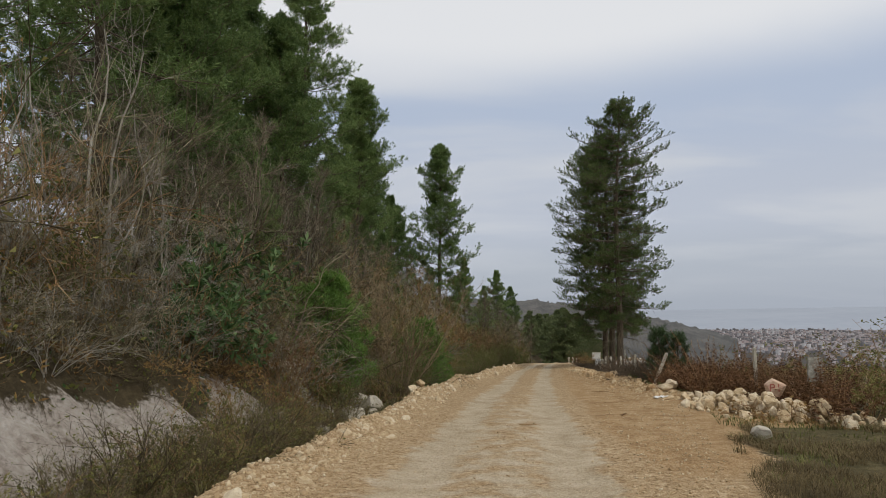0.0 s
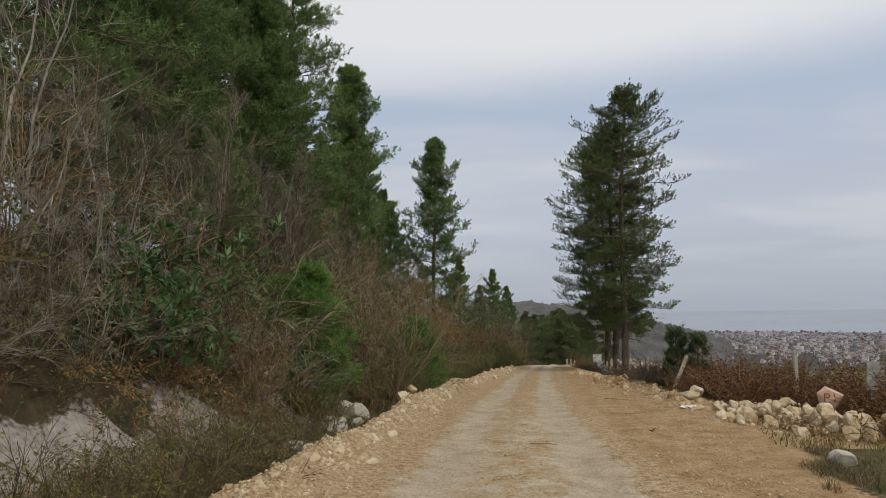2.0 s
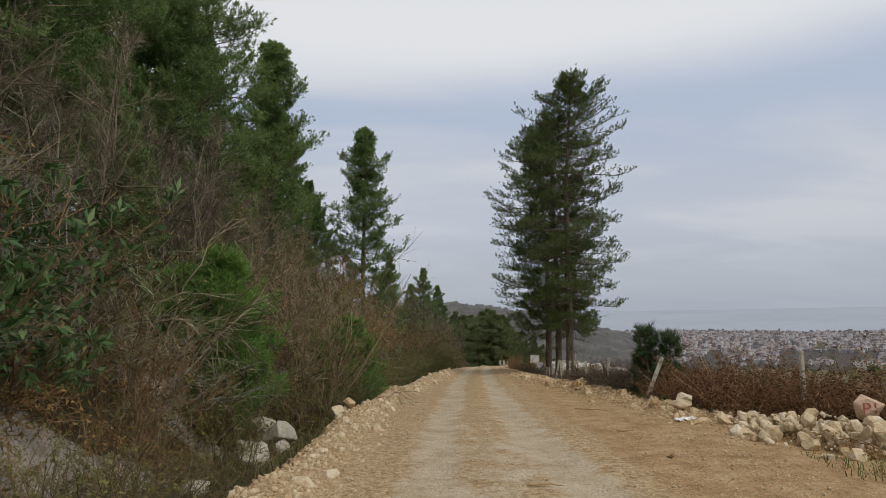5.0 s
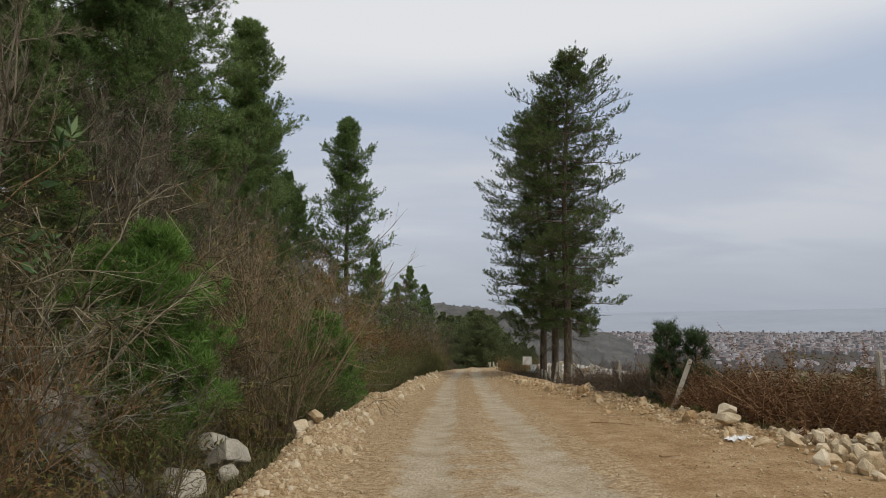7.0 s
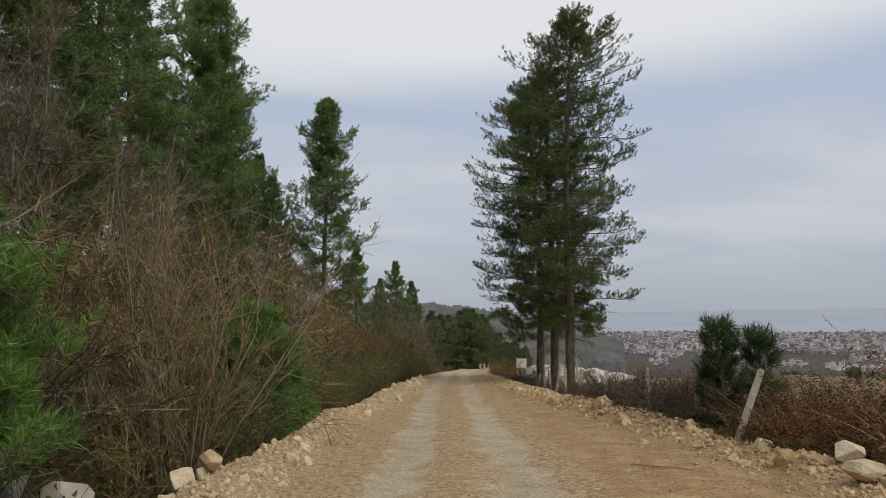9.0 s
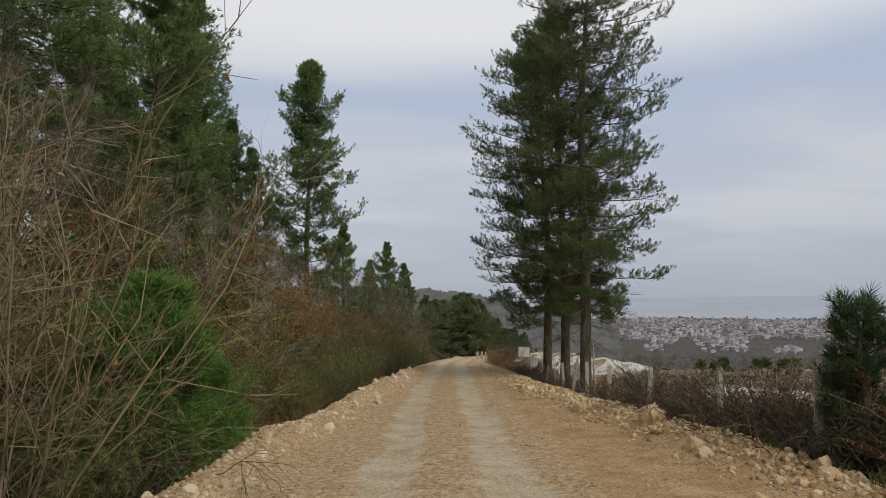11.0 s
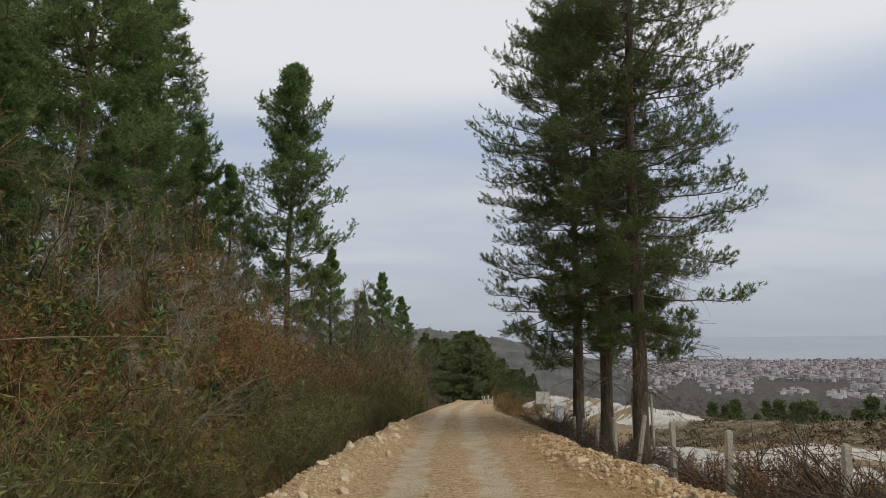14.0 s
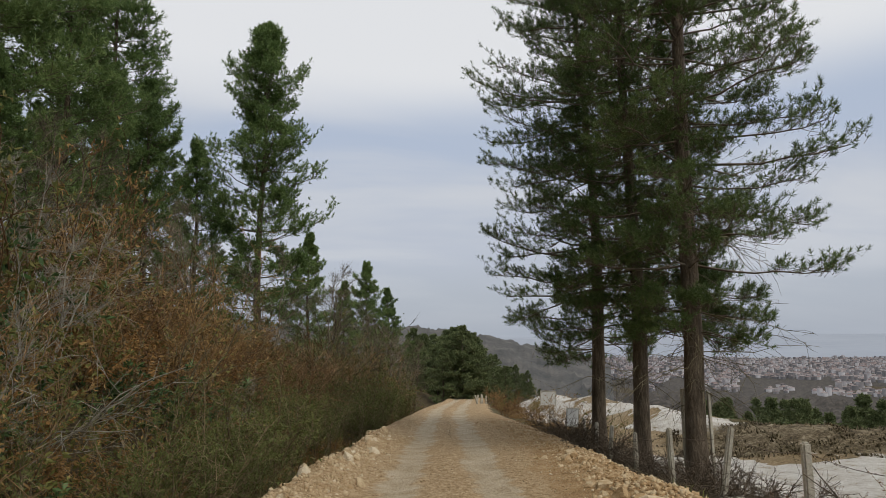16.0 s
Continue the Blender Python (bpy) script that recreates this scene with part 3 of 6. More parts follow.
def far_town():
    """Thousands of small blocks with hipped roofs, too far away to count."""
    g = np.random.default_rng(91)
    n = 19000
    az = g.uniform(13, 62, n)
    d = 1180 + (3230 - 1180) * g.uniform(0, 1, n) ** 0.7
    keep = vnoise(az * 0.55, d * 0.004, 93) + 0.75 * smooth(1150, 2000, d) > 0.1
    az, d = az[keep], d[keep]
    n = len(az)
    x, y = polar(az, d)
    w, l = g.uniform(3.5, 8.5, n), g.uniform(4.5, 11, n)
    tall = g.uniform(0, 1, n) < 0.09
    h = np.where(tall, g.uniform(8, 14, n), g.uniform(2.5, 6.0, n))
    z = ground_z(x, y) + 2 + 12 * fbm(x * 0.004, y * 0.004, 75, 2)
    box = np.array([[-0.5, -0.5, 0], [0.5, -0.5, 0], [0.5, 0.5, 0], [-0.5, 0.5, 0], [-0.5, -0.5, 1], [0.5, -0.5, 1], [0.5, 0.5, 1], [-0.5, 0.5, 1]])
    sides = np.array([[0, 1, 5, 4], [1, 2, 6, 5], [2, 3, 7, 6], [3, 0, 4, 7]])
    roof = np.array([[-0.55, -0.55, 0], [0.55, -0.55, 0], [0.55, 0.55, 0], [-0.55, 0.55, 0], [-0.25, 0, 1], [0.25, 0, 1]])
    roof_f = np.array([[0, 1, 5], [0, 5, 4], [2, 3, 4], [2, 4, 5], [1, 2, 5], [3, 0, 4]])
    a = g.uniform(0, np.pi, n)
    c, s, o = np.cos(a), np.sin(a), np.zeros(n)
    R = np.stack([np.stack([c * w, -s * l, o], -1), np.stack([s * w, c * l, o], -1), np.stack([o, o, h], -1)], 1)
    base = np.stack([x, y, z - 6], -1)
    R[:, 2, 2] += 6
    v, f = scatter(box, sides, base, R, np.ones(n))
    Rr = R.copy()
    Rr[:, 2, 2] = np.where(tall, 0.6, g.uniform(1.0, 2.0, n))
    vr, fr = scatter(roof, roof_f, base + np.stack([o, o, h + 6.02], -1), Rr, np.ones(n))
    town = tagged(new("town"), "coastal town of white blocks and red roofs, greyed by painted haze", "town", kind="stuff")
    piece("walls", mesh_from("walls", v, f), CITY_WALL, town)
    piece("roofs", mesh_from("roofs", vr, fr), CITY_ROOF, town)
    return town


far_woods()
far_ridge()
far_sea()
far_town()


# ---------------------------------------------------------------- pines
def brush(g, count, axis_len, length, width, lo=28, hi=72):
    """A shoot: needles set all round a short axis along +z, pointing forwards, thickest at the tip."""
    z = axis_len * g.uniform(0, 1, count) ** 0.7
    th = np.radians(np.interp(z / axis_len, [0, 0.7, 1], [hi, 0.5 * (lo + hi), lo * 0.6]) + g.normal(0, 9, count))
    ph = np.arange(count) * 2.4 + g.uniform(-0.4, 0.4, count)
    d = np.stack([np.sin(th) * np.cos(ph), np.sin(th) * np.sin(ph), np.cos(th)], -1)
    side = unit(np.cross(d, g.normal(0, 1, (count, 3)))) * width
    root = np.stack([z * 0, z * 0, z], -1)
    tip = root + d * (length * g.uniform(0.75, 1.15, count))[:, None]
    v = np.stack([root - side * 0.6, root + side * 0.6, tip], 1).reshape(-1, 3)
    return v, np.arange(count * 3).reshape(-1, 3)


def pine(seed, height, bare, radius, trunk_r, lean=0.0, whorl=0.6, per_whorl=(4, 6), profile=((0, 0.8), (1, 0.1)), subs=9, shoots=5, needles=(22, 0.2, 0.11, 0.009), lopside=0.0, dead=30, mats=None, name="pine_tree", ragged=0.3, rise=(-16, -4, 14, 50), curl=0.22, inner=0.32, fan=0.42, keep=1.0, twigs=True, puff=0.16):
    """A pine: tapered trunk, whorled limbs, each with a flat fan of side branches whose upturned shoots are brushes of needles; dead twigs low down."""
    g = np.random.default_rng(seed)
    bark, limb_mat, needle_mat = mats or (BARK, LIMB, NEEDLE)
    tree = new(name)
    hs = np.linspace(0, 1, 18)
    bend = np.stack([lean * height * hs**1.5 + 0.006 * height * np.sin(hs * 7 + seed), 0.006 * height * np.sin(hs * 5 + seed * 2), hs * height - 0.5 * (hs < 0.01)], -1)
    tr = trunk_r * (1 - hs) ** 0.75 + 0.012
    tr[0] *= 1.3
    tv, tf = tubes(bend[None], tr[None], 12)
    tv = tv + g.normal(0, 0.045 * trunk_r, tv.shape)
    piece("trunk", mesh_from("trunk", tv, tf, smooth_faces=True), bark, tree)
    # limbs in whorls, some years strong and some weak
    heights, azs, force = [], [], []
    h = bare * height
    while h < height * 0.985:
        n = int(g.integers(per_whorl[0], per_whorl[1] + 1))
        a0 = g.uniform(0, 2 * np.pi)
        strong = g.uniform(1 - ragged, 1.0)
        heights += list(h + g.uniform(-0.22, 0.22, n) * whorl)
        azs += list(a0 + np.arange(n) * 2 * np.pi / n + g.normal(0, 0.35, n))
        force += list(strong * g.choice([1 - ragged, 1 - 0.4 * ragged, 1.0, 1.08], n, p=[0.2, 0.3, 0.35, 0.15]))
        h += whorl * g.uniform(0.75, 1.25) * (1.0 if h < 0.85 * height else 0.7)
    heights, azs, force = np.clip(np.array(heights), 0.15, height * 0.985), np.array(azs), np.array(force)
    u = np.clip((heights / height - bare) / (1 - bare), 0, 1)
    prof = np.interp(u, *zip(*profile))
    lump = 1 + 0.3 * vnoise(np.cos(azs) * 1.5 + 7, np.sin(azs) * 1.5 + heights * 0.5, seed)
    ln = np.clip(radius * prof * lump * force * (1 + lopside * np.cos(azs)), 0.3, 1.06 * radius * prof + 0.1)
    slope = np.radians(np.interp(u, [0, 0.4, 0.8, 1], rise) + g.normal(0, 7, len(u)))
    heads = np.stack([np.cos(azs) * np.cos(slope), np.sin(azs) * np.cos(slope), np.sin(slope)], -1)
    roots = np.stack([np.interp(heights, bend[:, 2], bend[:, i]) for i in (0, 1, 2)], -1)
    lines = limbs(roots, heads, ln, g, 7, curl * g.uniform(0.3, 1.1, len(ln)), 0.05)
    rad = (0.007 + 0.0095 * ln)[:, None] * np.linspace(1, 0.3, 7)[None]
    # side branches that fan out flat
    which = np.repeat(np.arange(len(ln)), subs)
    start = (inner + (0.97 - inner) * np.interp(u, [0, 0.45, 0.8], [0.3, 0.08, -0.25 if inner > 0.35 else 0.0]))[which]
    s = start + (0.97 - start) * np.tile(np.linspace(0, 1, subs), len(ln)) + g.uniform(-0.04, 0.02, len(which))
    p, way = along(lines, which, np.clip(s, 0, 0.999))
    flat_side = unit(np.cross(way, [0, 0, 1.0])) * np.where(np.arange(len(which)) % 2, 1, -1)[:, None]
    out = unit(0.75 * way + flat_side * g.uniform(0.5, 1.1, (len(which), 1)) + [0, 0, 0.12] + g.normal(0, 0.16, (len(which), 3)))
    tl = np.clip(ln[which] * fan * np.interp(s, [inner, 0.5 * (inner + 1), 1], [0.7, 1.0, 0.55]) * g.uniform(0.6, 1.25, len(which)), 0.12, 0.95)
    fans = limbs(p, out, tl, g, 4, curl * 0.8, 0.06)
    # shoots along the outer part of each side branch, turned up at the tips
    w2 = np.repeat(np.arange(len(which)), shoots)
    s2 = np.tile(np.linspace(0.3, 1.0, shoots), len(which)) + g.uniform(-0.1, 0, len(w2))
    kept = g.uniform(0, 1, len(w2)) < keep * np.interp(s2, [0.25, 0.6], [0.6, 1.0])
    w2, s2 = w2[kept], s2[kept]
    q, way2 = along(fans, w2, np.clip(s2, 0, 0.999))
    off2 = unit(0.5 * way2 + g.normal(0, 0.6, q.shape) + [0, 0, 0.25]) * (puff * g.uniform(0.15, 1.0, len(q)) * np.minimum(1.0, ln[which[w2]] / 0.9))[:, None]
    q = q + off2
    way2 = unit(0.6 * way2 + 0.5 * unit(off2) + g.normal(0, 0.28, q.shape) + [0, 0, 0.55])
    ends, eway = lines[:, -1], unit(lines[:, -1] - lines[:, -2] + [0, 0, 0.5])
    mids = np.repeat(np.arange(len(ln)), 3)
    mp, mway = along(lines, mids, g.uniform(0.72, 0.99, len(mids)))
    q, way2 = np.concatenate([q, ends, mp]), np.concatenate([way2, eway, unit(mway + [0, 0, 0.6] + g.normal(0, 0.3, mp.shape))])
    sizes = g.uniform(0.75, 1.25, len(q))
    third = len(q) // 3 + 1
    order = g.permutation(len(q))
    sets = []
    for k in range(3):
        pick = order[k * third:(k + 1) * third]
        bv, bf = brush(g, *needles)
        sets.append(scatter(bv, bf, q[pick], bases(way2[pick], g), sizes[pick]))
    nv, nf = merge(*sets)
    wood = [tubes(lines, rad, 4), tubes(fans, (0.004 + 0.006 * tl)[:, None] * np.linspace(1, 0.45, 4)[None], 3) if twigs else slivers(fans[:, ::3], 0.009, g)]
    if twigs:
        wood.append(slivers(np.stack([q - 0.8 * puff * way2, q + way2 * (needles[1] * sizes)[:, None]], 1), 0.005, g))
    if dead:
        dh = g.uniform(bare * 0.5, bare + 0.34, dead) * height
        da = g.uniform(0, 2 * np.pi, dead)
        ds = np.radians(g.uniform(-30, 8, dead))
        dd = np.stack([np.cos(da) * np.cos(ds), np.sin(da) * np.cos(ds), np.sin(ds)], -1)
        dr = np.stack([np.interp(dh, bend[:, 2], bend[:, i]) for i in (0, 1, 2)], -1)
        dline = limbs(dr, dd, radius * g.uniform(0.2, 0.75, dead), g, 6, -0.12, 0.06)
        wd = np.repeat(np.arange(dead), 9)
        pd, wyd = along(dline, wd, g.uniform(0.25, 0.99, len(wd)))
        dtw = limbs(pd, unit(wyd + g.normal(0, 0.6, pd.shape)), g.uniform(0.2, 0.8, len(wd)), g, 4, -0.15, 0.1)
        dv, df = merge(tubes(dline, np.full((dead, 1), 0.013) * np.linspace(1, 0.3, 6)[None], 3), tubes(dtw, np.full((len(wd), 1), 0.005) * np.linspace(1, 0.5, 4)[None], 3))
        tagged(piece("deadwood", mesh_from("deadwood", dv, df), TWIG_GREY, tree, "bare grey dead twigs"), kind="stuff")
    lv, lf = merge(*wood)
    piece("branchwork", mesh_from("branchwork", lv, lf, smooth_faces=True), limb_mat, tree)
    piece("crown", mesh_from("crown", nv, nf), needle_mat, tree)
    return tree


def place(thing, x, y, z, turn=0.0, size=1.0, tall=None):
    thing.matrix_basis = Matrix.LocRotScale((x, y, z), Euler((0, 0, radians(turn))), (size, size, tall or size))
    return thing


def gz(x, y):
    return float(ground_z(np.array([x]), np.array([y]))[0])


# three tall pines standing together beside the fence
hero = []
HERO = ((0, 0.72), (0.12, 0.92), (0.3, 1.0), (0.66, 1.0), (0.8, 0.82), (0.9, 0.56), (0.97, 0.3), (1, 0.12))
HERO_NEAR = ((0, 0.55), (0.2, 0.78), (0.42, 0.96), (0.74, 1.0), (0.86, 0.76), (0.94, 0.45), (1, 0.12))
for seed, (x, y, z), h, bare, r, lean, lop, dry in ((11, (11.42, 46.6, -3.15), 16.2, 0.20, 3.4, -0.012, -0.12, 34), (12, (10.9, 43.05, -3.0), 16.0, 0.24, 3.0, 0.012, 0.0, 40), (13, (10.6, 40.1, -2.65), 17.0, 0.19, 3.3, 0.034, 0.07, 80)):
    t = pine(seed, h, bare, r, 0.205, lean, whorl=0.45, per_whorl=(5, 6), profile=HERO if seed < 13 else HERO_NEAR, subs=10, shoots=8, needles=(28, 0.13, 0.105, 0.0096, 25, 88), lopside=lop, dead=dry, keep=1.0 if seed < 13 else 0.92, inner=0.46, ragged=0.42, fan=0.36, puff=0.2, rise=(-14, -6, 5, 45), curl=0.18)
    place(t, x, y, min(z, gz(x, y) + 0.1))
    tagged(t, "tall black pine with bare lower trunk beside the wire fence", "tree", "pines beside the fence")
    hero.append(t)


def stand(src, spots, label, group):
    """The first spot takes the tree itself, the others copies of it."""
    for i, (x, y, turn, size) in enumerate(spots):
        at_place = (x, y, gz(x, y) - 0.15)
        turned = Euler((0, 0, radians(turn)))
        if i == 0:
            src.matrix_basis = Matrix.LocRotScale(at_place, turned, (size,) * 3)
            tagged(src, label, "tree", group)
        else:
            k = size / spots[0][3]
            copy_thing(src, Matrix.LocRotScale(at_place, turned, (k, k, k)))


# pines along the top of the left bank
FULL = ((0, 0.8), (0.2, 1.0), (0.5, 0.86), (0.8, 0.5), (1, 0.14))
CONE = ((0, 0.95), (0.15, 1.0), (0.5, 0.78), (0.8, 0.46), (1, 0.1))
BANK = "tall dark green pine on top of the brushy bank"
BANKMATS = (BARK, LIMB, NEEDLE_BANK)
bank_a = pine(21, 20.0, 0.14, 4.1, 0.2, 0.0, whorl=0.6, per_whorl=(5, 6), profile=FULL, subs=9, shoots=9, needles=(10, 0.2, 0.18, 0.034, 22, 84), dead=14, mats=BANKMATS, ragged=0.45, inner=0.42, fan=0.38, puff=0.26, twigs=False)
bank_b = pine(22, 16.0, 0.08, 3.6, 0.18, 0.004, whorl=0.5, per_whorl=(5, 6), profile=FULL, subs=9, shoots=9, needles=(10, 0.2, 0.17, 0.033, 22, 84), dead=8, mats=BANKMATS, ragged=0.48, rise=(-10, 2, 18, 55), curl=0.36, inner=0.4, fan=0.38, puff=0.26, twigs=False)
bank_c = pine(23, 11.0, 0.03, 2.7, 0.14, 0.0, whorl=0.5, per_whorl=(5, 6), profile=CONE, subs=8, shoots=8, needles=(9, 0.18, 0.16, 0.035, 22, 84), dead=0, mats=BANKMATS, ragged=0.42, rise=(-6, 4, 20, 55), curl=0.32, inner=0.34, fan=0.36, puff=0.18, twigs=False)
stand(bank_a, [(-8.8, 66.5, 130, 1.08), (-8.4, 39.0, 0, 1.0), (-11.6, 33.0, 200, 1.0), (-14.5, 27.0, 250, 1.0), (-14.0, 46.0, 40, 1.05), (-12.5, 56.0, 160, 1.0), (-10.0, 18.6, 95, 0.9), (-16.0, 36.5, 15, 1.05) ], BANK, "pines on the bank")
stand(bank_b, [(-0.3, 64.0, 20, 1.1), (-6.0, 46.5, 75, 1.0), (-6.4, 53.0, 310, 0.85), (-11.0, 73.0, 100, 1.0), (-11.2, 24.0, 180, 0.95), (-11.6, 13.0, 30, 0.85), (-9.6, 23.2, 60, 0.9), (-10.6, 28.6, 140, 1.0), (-8.4, 33.6, 250, 0.9)], "dark green pine with upswept branches on the bank", "pines on the bank")
stand(bank_c, [(-5.0, 71.0, 0, 1.1), (-6.6, 22.3, 20, 0.55), (-7.6, 26.6, 80, 0.65), (-6.0, 31.0, 150, 0.6), (-4.6, 37.5, 270, 0.55), (-3.9, 42.5, 45, 0.5), (2.2, 69.0, 200, 0.75), (6.6, 81.0, 300, 0.85), (8.6, 84.0, 30, 0.75), (-4.6, 57.5, 140, 0.9), (-7.4, 43.0, 60, 0.8), (4.6, 75.0, 250, 0.6), (-9.8, 29.5, 330, 0.8)], "smaller conical pine among the tall ones", "pines on the bank")

# grove of pines past the bend, and single ones below the quarry rim
FAR = (BARK, LIMB, NEEDLE_FAR)
grove_a = pine(31, 9.0, 0.05, 2.8, 0.13, 0, whorl=0.8, profile=CONE, subs=7, shoots=5, needles=(6, 0.35, 0.26, 0.1), dead=0, mats=FAR, ragged=0.4, rise=(-6, 6, 22, 55), twigs=False)
grove_b = pine(32, 8.0, 0.03, 3.1, 0.13, 0, whorl=0.8, profile=FULL, subs=7, shoots=5, needles=(6, 0.35, 0.26, 0.1), dead=0, mats=FAR, ragged=0.4, twigs=False)
g4 = np.random.default_rng(5)
spots = [[], []]
for i in range(50):
    az, d = g4.uniform(7.0, 15.5), g4.uniform(96, 150)
    if d * math.sin(radians(az)) < float(right_edge(d * math.cos(radians(az)))) - 8:
        continue
    spots[i % 2].append((*polar(az, d), g4.uniform(0, 360), g4.uniform(0.8, 1.08) * float(np.interp(az, [6.5, 8, 10, 12, 14, 15.5], [0.6, 0.7, 0.82, 0.64, 0.36, 0.22])) * d / 100))
rim_spots = []
for i, (az, d, s) in enumerate(((39.3, 285, 2.5), (40.4, 280, 2.3), (35.0, 330, 2.3), (33.4, 380, 2.4), (44.0, 270, 2.5), (45.2, 265, 2.3), (36.6, 310, 2.0), (42.6, 280, 2.0))):
    rim_spots.append((*polar(az, d), i * 50.0, s))
far_spots = []
for i in range(60):
    far_spots.append((*polar(g4.uniform(29, 54), g4.uniform(240, 340)), i * 40.0, g4.uniform(1.6, 2.1)))
GROVE = "dark green pine in the grove beyond the bend"
grove_c = pine(33, 9.0, 0.03, 3.0, 0.13, 0, whorl=0.9, profile=FULL, subs=5, shoots=4, needles=(6, 0.5, 0.4, 0.16), dead=0, mats=FAR, ragged=0.4, twigs=False)
stand(grove_c, rim_spots + far_spots, "dark pine below the quarry rim", "pines below the rim")
stand(grove_a, spots[0], GROVE, "pines beyond the bend")
stand(grove_b, spots[1], GROVE, "pines beyond the bend")


# ---------------------------------------------------------------- shrubs
def leaf_shape(length, width):
    v = np.array([[0, 0, 0], [width / 2, 0.02 * length, length * 0.45], [0, 0, length], [-width / 2, 0.02 * length, length * 0.45]])
    return v, np.array([[0, 1, 2, 3]])


def shrub(name, seed, height, spread, stems=12, twigs=8, fine=6, twig_mat=None, leaf=None, leaf_mat=None, leaves=0, arch=0.0, stem_r=0.016, droop=0.0):
    """A shrub: arching stems, twigs on the stems, fine twigs on those, and leaves if it has any."""
    g = np.random.default_rng(seed)
    ob = new(name)
    az = g.uniform(0, 2 * np.pi, stems)
    tilt = np.radians(np.abs(g.normal(0, spread, stems)) + 4)
    heads = np.stack([np.sin(tilt) * np.cos(az), np.sin(tilt) * np.sin(az), np.cos(tilt)], -1)
    roots = np.stack([np.cos(az), np.sin(az), az * 0], -1) * g.uniform(0, 0.35, stems)[:, None] - [0, 0, 0.25]
    ln = height * g.uniform(0.65, 1.1, stems)
    s1 = limbs(roots, heads, ln, g, 8, -arch, 0.06)
    w = np.repeat(np.arange(stems), twigs)
    p, way = along(s1, w, g.uniform(0.18, 0.999, len(w)))
    l2 = height * g.uniform(0.16, 0.42, len(w))
    s2 = limbs(p, unit(way + g.normal(0, 0.55, p.shape)), l2, g, 4, -droop, 0.08)
    w3 = np.repeat(np.arange(len(w)), fine)
    p3, way3 = along(s2, w3, g.uniform(0.1, 0.999, len(w3)))
    s3 = limbs(p3, unit(way3 + g.normal(0, 0.6, p3.shape)), height * g.uniform(0.06, 0.19, len(w3)), g, 2, -droop, 0.08)
    r1 = (stem_r * ln / height)[:, None] * np.linspace(1, 0.25, 8)[None] + 0.002
    r2 = 0.0065 * np.linspace(1, 0.45, 4)

    def wood(pick1, pick2, pick3):
        return merge(tubes(s1[pick1], r1[pick1], 4), tubes(s2[pick2], np.repeat(r2[None], pick2.sum(), 0), 3), slivers(s3[pick3], 0.0042, g))

    if leaves:
        v, f = wood(np.ones(stems, bool), np.ones(len(w), bool), np.ones(len(w3), bool))
        piece("branchwork", mesh_from("branchwork", v, f), twig_mat, ob)
    else:
        for i in range(stems):
            v, f = wood(np.arange(stems) == i, w == i, w[w3] == i)
            piece("stem", mesh_from("stem", v, f), twig_mat, ob)
    if leaves:
        w4 = g.integers(0, len(s3), leaves)
        p4, way4 = along(s3, w4, g.uniform(0.2, 0.999, leaves))
        lv, lf = leaf_shape(*leaf)
        if leaf[0] < 0.15:
            lv, lf = lv[:3] * [1.6, 1, 1], np.array([[0, 1, 2]])
        v, f = scatter(lv, lf, p4, bases(unit(way4 + g.normal(0, 0.8, p4.shape)), g), g.uniform(0.6, 1.3, leaves))
        piece("foliage", mesh_from("foliage", v, f), leaf_mat, ob)
    return ob


